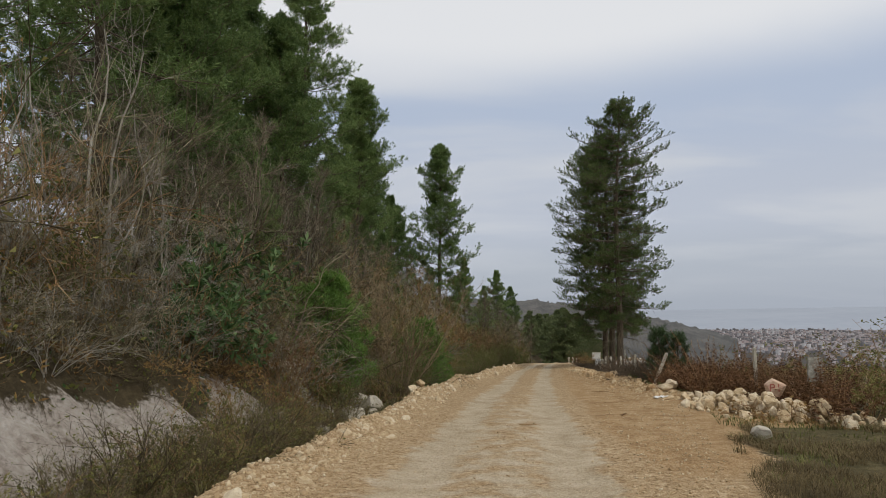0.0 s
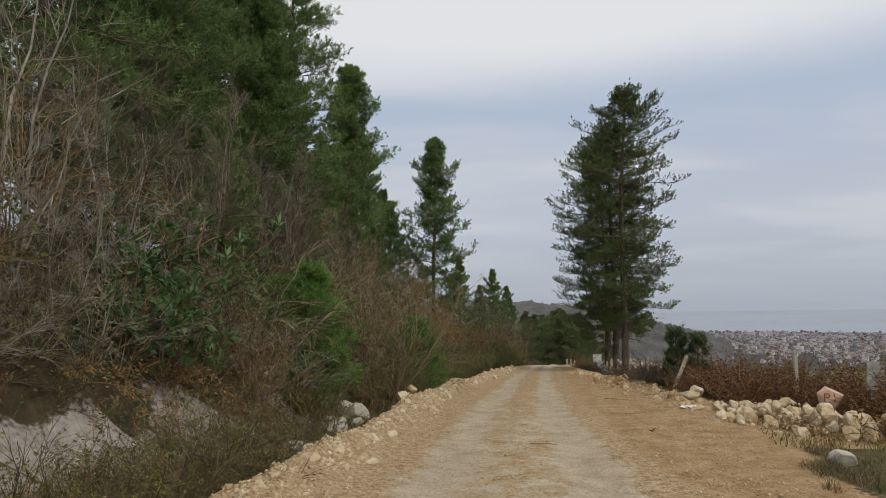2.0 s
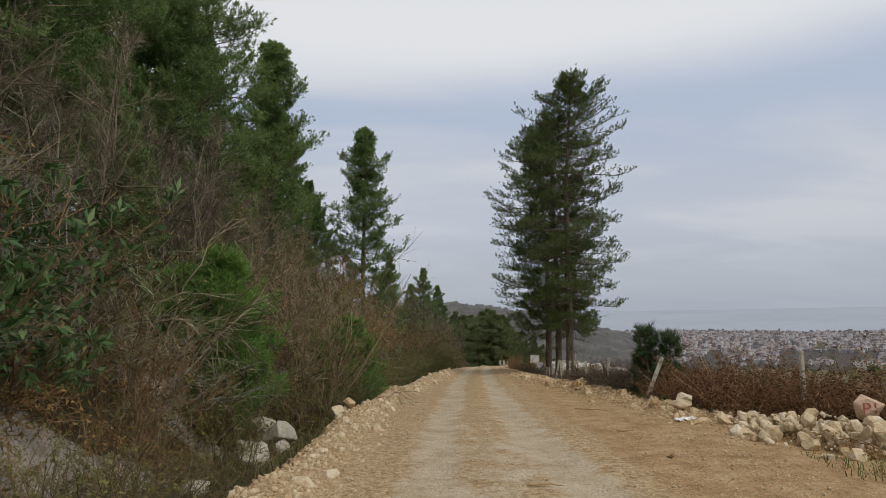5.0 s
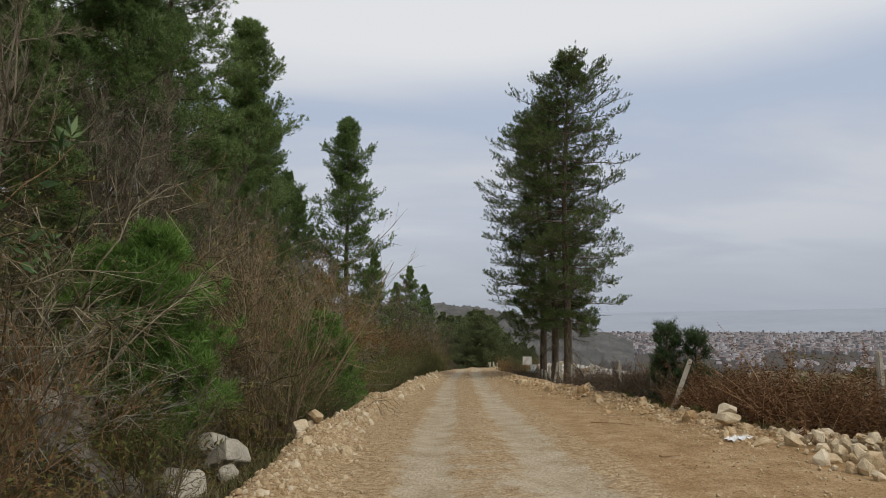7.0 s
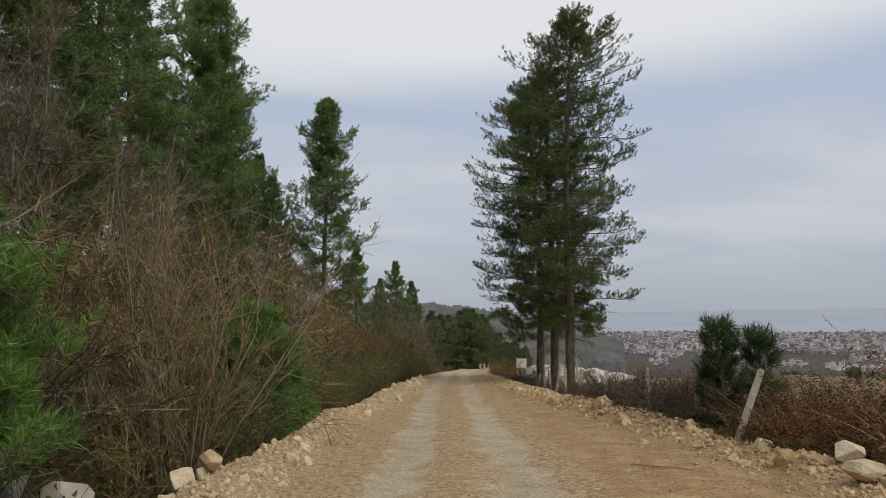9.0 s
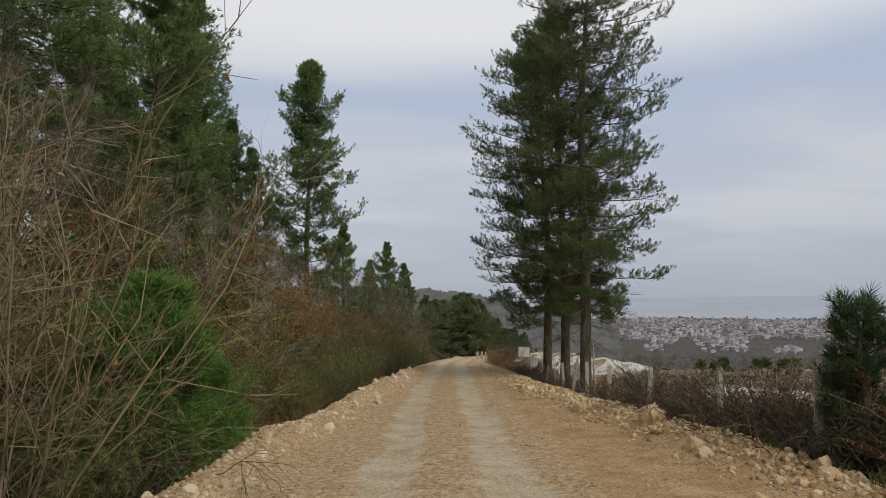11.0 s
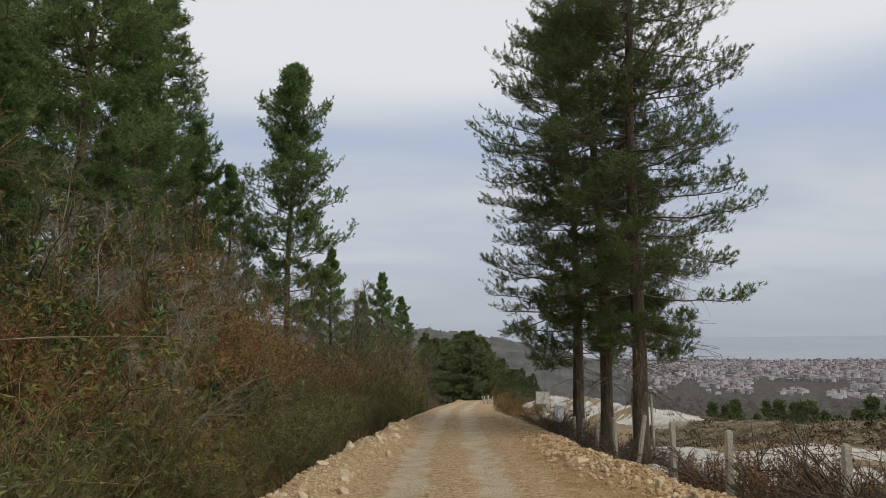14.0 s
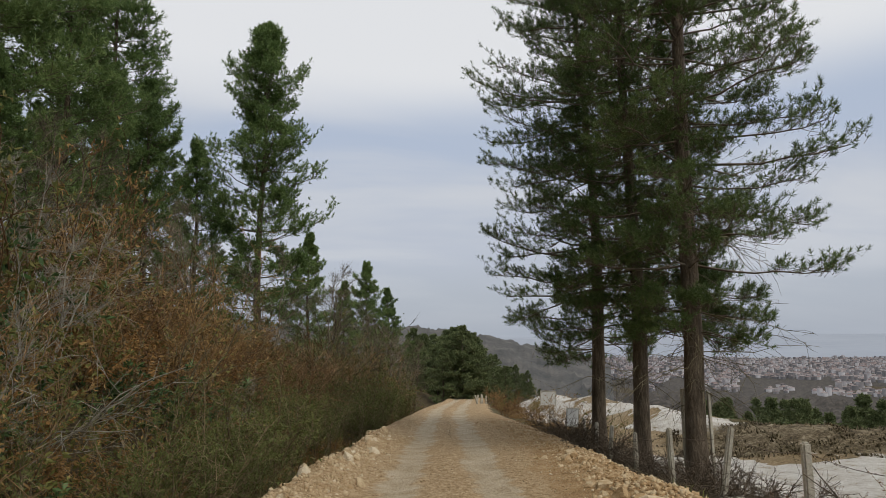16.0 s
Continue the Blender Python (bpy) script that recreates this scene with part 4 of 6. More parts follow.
def bare_tree(seed, height, mat, stems=2, limb=13, trunk_r=0.055, spread=14, reach=0.36):
    """A leafless tree: a few leaning stems, rising limbs, branches on those and sprays of fine twigs."""
    g = np.random.default_rng(seed)
    ob = new("bare_tree")
    az = g.uniform(0, 2 * np.pi, stems)
    tilt = np.radians(g.normal(spread, 5, stems))
    heads = np.stack([np.sin(tilt) * np.cos(az), np.sin(tilt) * np.sin(az), np.cos(tilt)], -1)
    ln = height * g.uniform(0.75, 1.0, stems)
    s0 = limbs(np.stack([np.cos(az), np.sin(az), az * 0 - 2.0], -1) * 0.12, heads, ln, g, 10, 0.0, 0.05)
    r0 = trunk_r * g.uniform(0.7, 1.0, (stems, 1)) * np.linspace(1, 0.14, 10)[None]
    for i in range(stems):
        piece("trunk", mesh_from("trunk", *tubes(s0[i:i + 1], r0[i:i + 1], 7), smooth_faces=True), mat, ob)
    w1 = np.repeat(np.arange(stems), limb)
    t1 = g.uniform(0.22, 0.97, len(w1))
    p1, d1 = along(s0, w1, t1)
    l1 = height * reach * (1.15 - t1) * g.uniform(0.6, 1.2, len(w1))
    s1 = limbs(p1, unit(0.7 * d1 + g.normal(0, 0.55, p1.shape) + [0, 0, 0.1]), l1, g, 7, 0.1, 0.08)
    w2 = np.repeat(np.arange(len(w1)), 9)
    p2, d2 = along(s1, w2, g.uniform(0.2, 0.999, len(w2)))
    l2 = np.clip(l1[w2] * g.uniform(0.25, 0.55, len(w2)), 0.25, 1.2)
    s2 = limbs(p2, unit(d2 + g.normal(0, 0.5, p2.shape)), l2, g, 5, 0.08, 0.09)
    w3 = np.repeat(np.arange(len(w2)), 7)
    p3, d3 = along(s2, w3, g.uniform(0.15, 0.999, len(w3)))
    s3 = limbs(p3, unit(d3 + g.normal(0, 0.5, p3.shape)), l2[w3] * g.uniform(0.3, 0.6, len(w3)), g, 2, 0.05, 0.05)
    w4 = np.arange(len(w3))
    p4, d4 = along(s3, w4, g.uniform(0.3, 0.999, len(w4)))
    s4 = limbs(p4, unit(d4 + g.normal(0, 0.5, p4.shape)), g.uniform(0.08, 0.26, len(w4)), g, 2, 0.0, 0.05)
    r1 = (0.006 + 0.011 * l1)[:, None] * np.linspace(1, 0.3, 7)[None]
    v, f = merge(tubes(s1, r1, 5), tubes(s2[:, ::2], np.full((len(w2), 1), 0.0065) * np.linspace(1, 0.5, 3)[None], 3), slivers(s3, 0.0042, g), slivers(s4, 0.003, g))
    piece("branchwork", mesh_from("branchwork", v, f), mat, ob)
    return ob


TWIG_BARK = material("grey_brown_bark", [(0.075, 0.062, 0.042), (0.165, 0.138, 0.095), (0.30, 0.26, 0.185)], 3.0, 0.9, island=0.5, per_object=0.5)
LEAF_HEATH = material("heath_leaves", [(0.085, 0.1, 0.03), (0.14, 0.16, 0.048), (0.21, 0.22, 0.075)], 0.7, 0.75, island=0.3, per_object=0.5, translucent=0.25)
TWIG_CANE = material("cane_bark", [(0.1, 0.074, 0.043), (0.195, 0.147, 0.085), (0.32, 0.25, 0.152)], 2.0, 0.9, island=0.6, per_object=0.5)
KINDS = {
    "tree": (bare_tree(61, 6.2, TWIG_BARK, 2, 15), "leafless tree with grey-brown bark on the bank"),
    "tree2": (bare_tree(62, 7.0, TWIG_BARK, 3, 12, 0.05, 17), "leafless many-stemmed tree with fine brown twigs"),
    "paletree": (bare_tree(63, 5.2, TWIG_PALE, 3, 9, 0.045, 15, 0.34), "slender leafless tree with pale grey bark"),
    "bare": (shrub("bare_shrub", 41, 3.6, 26, 11, 9, 7, TWIG_GREY, arch=0.18, stem_r=0.014), "leafless grey shrub with tangled twigs on the bank"),
    "bare2": (shrub("bare_shrub", 42, 3.0, 34, 12, 9, 6, TWIG_GREY, arch=0.3, droop=0.25), "leafless shrub with arching pale twigs on the bank"),
    "brown": (shrub("brown_shrub", 43, 2.9, 26, 10, 8, 4, TWIG_BROWN, (0.075, 0.026), LEAF_RUST, 1500), "winter shrub with brown twigs and withered leaves"),
    "brown2": (shrub("brown_shrub", 44, 2.4, 34, 11, 10, 5, TWIG_BROWN, (0.075, 0.026), LEAF_RUST, 2100, arch=0.2), "dense rust-brown winter shrub on the bank"),
    "olive": (shrub("olive_shrub", 45, 2.4, 30, 9, 7, 3, TWIG_BROWN, (0.09, 0.04), LEAF_OLIVE, 1150, arch=0.1), "olive green brushy shrub with fine leaves"),
    "laurel": (shrub("evergreen_shrub", 46, 1.9, 32, 9, 7, 3, TWIG_BROWN, (0.17, 0.05), LEAF_GREEN, 1500, droop=0.1), "dark green broad-leaved evergreen shrub on the bank"),
    "bramble": (shrub("bramble", 47, 1.5, 48, 9, 7, 4, TWIG_BROWN, (0.09, 0.05), LEAF_RUST, 700, arch=0.55, droop=0.3, stem_r=0.008), "tangled brown bramble with arching canes"),
    "murk": (shrub("dense_brush", 52, 2.7, 30, 11, 9, 7, TWIG_MURK, (0.07, 0.04), LEAF_OLIVE, 500, arch=0.15), "dense dark brown brush with few olive leaves"),
    "thorn": (shrub("thorn_brush", 51, 1.1, 40, 12, 9, 7, THORN, arch=0.3, droop=0.1, stem_r=0.007), "leafless dark thorny brush at the fence"),
    "yellow": (shrub("yellow_shrub", 48, 3.6, 14, 8, 7, 4, TWIG_GREY, (0.055, 0.032), LEAF_YELLOW, 420), "slender grey shrub with a few yellow leaves"),
    "cane": (shrub("cane_shrub", 49, 3.9, 14, 15, 8, 5, TWIG_CANE, (0.06, 0.04), LEAF_RUST, 170, stem_r=0.013), "upright clump of bare brown canes with few dead leaves"),
    "heath": (shrub("heath_shrub", 57, 2.1, 20, 13, 9, 6, TWIG_CANE, (0.085, 0.02), LEAF_HEATH, 6500), "soft dark olive green heath bush beside the stones"),
    "redtwig": (shrub("red_twig_shrub", 53, 2.6, 30, 13, 10, 7, TWIG_BROWN, (0.06, 0.025), LEAF_RUST, 300, arch=0.25, stem_r=0.009), "dense leafless shrub of fine reddish brown twigs"),
    "pale": (shrub("slender_tree", 54, 6.2, 4, 3, 16, 7, TWIG_PALE, (0.06, 0.03), LEAF_YELLOW, 60, stem_r=0.05), "slender leafless tree with pale grey bark"),
    "palebush": (shrub("pale_shrub", 55, 2.9, 30, 10, 9, 6, TWIG_PALE, arch=0.25, stem_r=0.013), "leafless shrub with pale grey branches on the bank"),
    "young": (pine(50, 3.0, 0.03, 1.15, 0.04, 0.0, whorl=0.3, per_whorl=(5, 7), profile=((0, 0.85), (0.3, 1.0), (0.6, 0.8), (0.85, 0.45), (1, 0.14)), subs=6, shoots=6, needles=(22, 0.18, 0.17, 0.011), dead=0, mats=(BARK, LIMB, NEEDLE_YOUNG), name="young_pine", puff=0.22, rise=(0, 12, 35, 65), curl=0.45, inner=0.25, fan=0.4), "bushy young pine with soft bright green needles"),
}
placed = {}


def plant(kind, x, y, turn=0.0, size=1.0, tall=1.0, sink=0.0, group="shrubs on the bank"):
    src, label = KINDS[kind]
    m = Matrix.LocRotScale((x, y, gz(x, y) - sink), Euler((0, 0, radians(turn))), (size, size, size * tall))
    if kind not in placed:
        placed[kind] = src
        src.matrix_basis = m
        return tagged(src, label, "shrub", group)
    s0 = src.scale
    return copy_thing(src, m @ Matrix.Diagonal((1 / s0[0], 1 / s0[1], 1 / s0[2], 1)))


# shrubs that stand out on the left bank
for kind, x, y, turn, size, tall in (
    ("laurel", -5.6, 13.6, 0, 1.15, 1.0), ("laurel", -5.2, 15.0, 120, 1.0, 1.0), ("laurel", -5.9, 16.4, 20, 1.3, 1.2), ("laurel", -4.4, 19.6, 130, 1.0, 1.1), ("laurel", -5.6, 24.6, 90, 1.3, 1.2), ("laurel", -4.0, 29.8, 30, 1.1, 1.1), ("laurel", -1.6, 38.2, 60, 0.9, 0.9), ("laurel", -0.4, 39.5, 10, 0.7, 0.8), ("laurel", -1.0, 36.6, 80, 0.7, 0.9),
    ("bare2", -4.6, 17.6, 40, 1.25, 1.0), ("bare", -6.6, 13.2, 140, 1.2, 1.3), ("bare2", -4.9, 18.9, 200, 1.3, 1.2),
    ("yellow", -1.0, 28.0, 20, 0.9, 1.1), ("olive", 0.4, 36.0, 0, 0.7, 0.9), ("olive", 0.9, 39.4, 90, 0.7, 0.9), ("olive", -0.5, 33.5, 200, 0.8, 0.9), ("laurel", -0.6, 34.6, 10, 0.7, 0.8), ("laurel", 0.2, 41.0, 10, 0.8, 0.8), 
    ("cane", -2.0, 24.9, 0, 1.25, 1.0), ("cane", -1.8, 23.9, 60, 1.1, 1.0), ("cane", -2.9, 25.2, 200, 1.2, 1.05), ("bare2", -1.0, 25.7, 60, 0.85, 1.0), ("yellow", -2.6, 26.2, 0, 1.1, 1.1), ("yellow", -7.2, 8.9, 90, 1.1, 1.1), ("yellow", -1.7, 35.2, 50, 0.75, 0.8), ("yellow", -1.5, 27.8, 150, 1.0, 1.0),
    ("palebush", -0.9, 36.9, 0, 0.95, 1.1), ("palebush", -2.6, 40.6, 90, 1.0, 1.0), ("palebush", -5.0, 16.6, 200, 0.9, 0.9), ("palebush", -4.2, 17.9, 20, 0.9, 0.9), ("palebush", -6.2, 13.0, 300, 0.9, 1.0), ("palebush", -3.6, 23.6, 160, 1.0, 1.1), ("palebush", -2.2, 29.0, 10, 0.9, 1.0), ("olive", -0.8, 38.4, 0, 0.9, 1.0), ("olive", -1.6, 36.2, 100, 0.9, 1.0), ("pale", -7.2, 12.6, 0, 0.95, 1.0), ("pale", -6.5, 16.0, 120, 0.7, 1.1), ("pale", -8.0, 11.4, 60, 0.8, 1.0), ("pale", -5.6, 25.5, 200, 0.8, 1.0), ("pale", -6.2, 27.0, 20, 0.7, 1.0), ("laurel", -5.8, 14.6, 40, 1.1, 1.2), ("laurel", -3.6, 33.0, 40, 1.0, 1.0), ("laurel", -2.9, 31.4, 100, 0.8, 1.0), ("laurel", -2.2, 35.4, 10, 0.9, 1.1), ("laurel", -3.0, 38.0, 200, 1.1, 1.0), 
    ("young", -3.5, 20.3, 0, 1.15, 1.0), ("young", -3.5, 21.0, 130, 0.75, 0.95), ("young", -4.2, 20.0, 250, 0.9, 0.9), ("young", -0.95, 26.9, 45, 1.0, 0.95), ("young", -0.35, 28.0, 200, 0.6, 0.9), ("young", -1.7, 27.4, 300, 0.8, 0.9),
    ("olive", -2.4, 23.6, 0, 0.9, 1.0), ("olive", -1.8, 28.4, 90, 1.0, 1.1),
):
    plant(kind, x, y, turn, size, tall, 0.05)

# leafless trees over the brush
for i, (kind, x, y, size) in enumerate((
    ("paletree", -6.8, 12.4, 0.72), ("paletree", -6.1, 14.4, 0.65), ("paletree", -7.6, 11.2, 0.75), ("paletree", -5.7, 17.0, 0.7), ("paletree", -2.6, 41.0, 0.75), ("paletree", -1.2, 38.6, 0.6), ("paletree", -0.9, 35.4, 0.5), ("paletree", -2.4, 37.0, 0.7), ("paletree", 1.4, 42.5, 0.45),
    ("tree2", -7.6, 15.4, 0.95), ("tree", -6.0, 18.4, 0.9), ("tree2", -6.6, 20.4, 1.0), ("tree", -7.8, 18.2, 1.1), ("tree", -5.3, 22.6, 0.95), ("tree2", -5.0, 24.6, 0.95), ("tree", -6.6, 24.0, 1.1), ("tree2", -6.0, 27.6, 1.0),
    ("tree", -4.4, 27.2, 0.8), ("tree2", -4.8, 30.4, 0.85), ("tree", -6.8, 31.6, 1.05), ("tree", -3.6, 33.2, 0.7), ("tree2", -5.2, 35.0, 0.9), ("tree", -3.9, 38.6, 0.8), ("tree2", -3.6, 43.5, 0.8), ("tree", -2.0, 46.5, 0.75),
    ("tree2", -0.6, 50.0, 0.8), ("tree", 1.2, 54.0, 0.8), ("tree2", 3.0, 58.0, 0.8), ("tree", 5.2, 62.0, 0.85), ("tree2", 6.8, 66.0, 0.9), ("tree", 8.2, 70.0, 0.9), ("tree2", 9.4, 74.0, 0.8), ("tree", 4.4, 58.5, 0.7),
)):
    plant(kind, x, y, 70.0 * i, size, 1.0, 0.05, group="leafless trees on the bank")

# the brush that climbs the left bank
g5 = np.random.default_rng(15)
for y in np.arange(4.0, 76.0, 1.75):
    lanes = ((2.4, 0.7), (3.7, 1.0), (5.2, 1.15), (7.2, 1.3)) if y < 50 else ((1.9, 0.85), (3.8, 1.2))
    for off, size in lanes:
        yy = y + g5.uniform(-0.7, 0.7)
        xx = float(left_edge(yy)) - off - g5.uniform(-0.5, 0.5)
        if (off < 4.6 and yy < 12.5) or (off < 4.5 and 18.6 < yy < 21.6) or (off < 3.2 and 21 < yy < 29):
            continue
        near = yy < 25
        if off > 3:
            kinds = ["murk", "murk", "olive", "murk", "bramble", "redtwig"] if near else ["brown2", "olive", "murk", "bramble", "brown2", "redtwig", "olive"]
        else:
            kinds = ["bramble", "olive", "brown"] if near else ["bramble", "olive", "bramble", "olive"]
        plant(str(g5.choice(kinds)), xx, yy, g5.uniform(0, 360), size * g5.uniform(0.65, 1.35), g5.uniform(0.85, 1.2))

# heath bushes along the road's stone bank
for i in range(24):
    yy = 31.5 + 1.35 * i + g5.uniform(-0.4, 0.4)
    plant("heath", float(left_edge(yy)) - g5.uniform(1.3, 3.0), yy, g5.uniform(0, 360), g5.uniform(0.6, 1.05), g5.uniform(0.85, 1.1))
for i, (x, y, size) in enumerate(((-2.9, 18.4, 0.8), (-1.6, 26.0, 0.9), (-1.3, 25.2, 0.8), (-2.9, 26.4, 1.0), (-0.6, 30.4, 0.9))):
    plant("heath", x, y, 80.0 * i, size)

# low brush in the ditch below the white bank
for i in range(84):
    yy = g5.uniform(5.0, 17.0) if i % 2 else g5.uniform(4.5, 11.5)
    plant(str(g5.choice(["bramble", "olive", "olive", "murk"])), float(left_edge(yy)) - (g5.uniform(0.9, 2.3) if yy < 11.5 else g5.uniform(1.2, 3.2)), yy, g5.uniform(0, 360), g5.uniform(0.3, 0.55), 0.9, group="low brush in the ditch")

# brush that leans over the white bank, and low brush in front of it
for i, (x, y, size) in enumerate(((-6.4, 11.0, 0.8), (-6.9, 9.6, 0.8), (-6.0, 12.2, 0.75), (-7.3, 8.4, 0.8), (-5.6, 12.9, 0.7))):
    plant(("bare2", "bramble")[i % 2], x, y, 77.0 * i, size, 0.9, group="brush over the white bank")
for i in range(18):
    yy = g5.uniform(8.4, 15.0)
    plant(("palebush", "murk", "bare2", "bramble")[i % 4], float(left_edge(yy)) - g5.uniform(3.7, 5.0), yy, 70.0 * i, g5.uniform(0.45, 0.7), 0.8, group="brush over the white bank")
for i in range(44):
    yy = g5.uniform(5.0, 14.0)
    plant(("olive", "murk", "bramble")[i % 3], float(left_edge(yy)) - g5.uniform(1.1, 2.4), yy, 50.0 * i, g5.uniform(0.32, 0.5) * float(np.interp(yy, [6, 9], [0.9, 1.5])), 0.9, group="low brush in the ditch")

# the brush that follows the road's right side past the fence
for y in np.arange(49.0, 84.0, 1.7):
    for off in (1.6, 3.2):
        yy = y + g5.uniform(-0.6, 0.6)
        plant(str(g5.choice(["bramble", "brown2", "olive", "bramble"])), float(right_edge(yy)) + off + g5.uniform(-0.4, 0.4), yy, g5.uniform(0, 360), g5.uniform(0.6, 0.95), g5.uniform(0.7, 1.0), group="brush beside the road")


# ---------------------------------------------------------------- young pines and dead bracken beside the road
YOUNG = (BARK, LIMB, material("sapling_needles", [(0.035, 0.065, 0.025), (0.07, 0.115, 0.045), (0.12, 0.165, 0.08)], 0.9, 0.55, island=0.6, translucent=0.2))
for seed, x, y, top, r in ((61, 7.85, 24.1, 0.80, 0.36), (62, 8.4, 23.7, 0.62, 0.38), (63, 7.95, 24.45, 0.15, 0.4)):
    sapling = pine(seed, top - gz(x, y), 0.06, r * 1.15, 0.035, 0.0, whorl=0.34, per_whorl=(4, 6), profile=((0, 1), (0.4, 0.9), (0.65, 0.55), (0.8, 0.3), (1, 0.12)), subs=4, shoots=3, needles=(30, 0.14, 0.16, 0.008), dead=0, mats=YOUNG, name="pine_sapling", puff=0.1, rise=(0, 15, 35, 65), curl=0.4)
    place(sapling, x, y, gz(x, y) - 0.05)
    tagged(sapling, "young pine with long needle brushes among dead bracken", "sapling", "young pines")


def bracken(seed, height=1.3, fronds=16, mat=None):
    """Withered fern: arching stalks with rows of drooping leaflets."""
    g = np.random.default_rng(seed)
    ob = new("bracken")
    az = g.uniform(0, 2 * np.pi, fronds)
    tilt = np.radians(g.uniform(8, 50, fronds))
    heads = np.stack([np.sin(tilt) * np.cos(az), np.sin(tilt) * np.sin(az), np.cos(tilt)], -1)
    roots = g.normal(0, 0.22, (fronds, 3)) * [1, 1, 0] - [0, 0, 0.1]
    line = limbs(roots, heads, height * g.uniform(0.6, 1.1, fronds), g, 6, -0.25, 0.03)
    v, f = tubes(line, np.full((fronds, 1), 0.006) * np.linspace(1, 0.3, 6)[None], 3)
    tagged(piece("branchwork", mesh_from("branchwork", v, f), TWIG_BROWN, ob), kind="stuff")
    pairs = 26
    w = np.repeat(np.arange(fronds), pairs * 2)
    s = np.tile(np.repeat(np.linspace(0.25, 0.99, pairs), 2), fronds)
    p, way = along(line, w, s)
    side = unit(np.cross(way, [0, 0, 1])) * np.where(np.arange(len(w)) % 2, 1, -1)[:, None]
    d = unit(side + 0.5 * way + [0, 0, -0.6] + g.normal(0, 0.5, way.shape))
    lv, lf = leaf_shape(1.0, 0.3)
    size = 0.125 * (1.08 - s) ** 0.7 * g.uniform(0.7, 1.2, len(w))
    v, f = scatter(lv, lf, p, bases(d, g), size)
    piece("foliage", mesh_from("foliage", v, f), mat or FERN, ob)
    return ob


KINDS["bracken"] = (bracken(71, 2.1, 18), "withered red-brown bracken in a dense thicket")
KINDS["bracken2"] = (bracken(72, 1.8, 17), "withered red-brown bracken in a dense thicket")
FERN_OCHRE = material("ochre_bracken", [(0.185, 0.096, 0.034), (0.33, 0.185, 0.064), (0.45, 0.29, 0.12)], 0.8, 0.85, island=0.35, translucent=0.2)
KINDS["ochre"] = (bracken(73, 1.4, 18, FERN_OCHRE), "withered ochre bracken on the bank")
g6 = np.random.default_rng(25)
for y in np.arange(13.5, 48.0, 0.62):
    for off in (1.25, 2.1, 3.0):
        yy = y + g6.uniform(-0.3, 0.3)
        xx = float(right_edge(yy)) + off + g6.uniform(-0.35, 0.35)
        if yy < 17.5 and off < 2.6:
            continue
        if yy > 33 and g6.uniform() < (0.3 if off < 2.7 else 0.6):
            continue
        if yy > 33:
            if yy < 38 and g6.uniform() < 0.45:
                plant("bracken2", xx, yy, g6.uniform(0, 360), g6.uniform(0.5, 0.7), 1.0, group="bracken beside the road")
            else:
                plant("thorn", xx, yy, g6.uniform(0, 360), g6.uniform(0.7, 1.1), 1.0, group="brush along the fence")
            continue
        if yy > 23.5 and g6.uniform() < 0.6:
            plant("thorn", xx, yy, g6.uniform(0, 360), g6.uniform(1.1, 1.5), 1.0, group="brush along the fence")
            continue
        tall = float(np.interp(yy, [13, 16, 26, 29, 33, 50], [1.0, 1.15, 1.15, 1.1, 0.95, 0.5])) * g6.uniform(0.8, 1.15)
        plant("bracken" if g6.uniform() < 0.55 else "bracken2", xx, yy, g6.uniform(0, 360), tall, 1.0, group="bracken beside the road")
for i in range(22):
    yy = g6.uniform(23.2, 31.0)
    plant("thorn", float(right_edge(yy)) + g6.uniform(0.55, 1.2), yy, g6.uniform(0, 360), g6.uniform(0.85, 1.2), 1.12, group="brush along the fence")
for i in range(30):
    yy = g6.uniform(23.5, 32.0)
    plant("thorn", float(right_edge(yy)) + g6.uniform(0.8, 2.6), yy, g6.uniform(0, 360), g6.uniform(1.05, 1.45), 1.12, group="brush along the fence")
for x, y in ((7.5, 21.4), (7.9, 21.7), (7.35, 22.0), (8.0, 22.2), (7.7, 20.8), (8.5, 17.2), (9.0, 17.3), (8.2, 17.6), (8.1, 16.9), (8.4, 16.5), (7.9, 17.2), (8.6, 15.2), (9.0, 15.0), (7.2, 21.2), (7.1, 22.3), (7.0, 20.7), (7.2, 21.5), (8.3, 15.8)):
    plant("bracken2", x, y, 90 * x, 0.85 if x > 7.4 else 0.6, 1.0, group="bracken beside the road")
for y in np.arange(14.0, 35.0, 1.6):
    yy = y + g6.uniform(-0.6, 0.6)
    plant("bramble", float(right_edge(yy)) + g6.uniform(1.2, 3.2), yy, g6.uniform(0, 360), float(np.interp(yy, [14, 28, 46], [0.95, 0.6, 0.55])) * g6.uniform(0.85, 1.15), group="bracken beside the road")
for x, y, s in ((9.0, 14.2, 0.8), (10.2, 14.0, 1.0), (9.4, 12.6, 0.7), (11.0, 13.0, 1.0), (12.2, 17.0, 1.1), (9.8, 15.0, 0.9), (9.2, 13.4, 0.8), (10.6, 16.8, 1.0), (11.5, 15.2, 1.0), (8.9, 20.6, 0.8), (10.4, 19.2, 0.9), (9.6, 31.5, 0.5), (10.2, 34.0, 0.45), (11.0, 37.5, 0.5)):
    plant("olive" if y < 21 else "bramble", x, y, x * 90, s, 0.8, group="bracken beside the road")


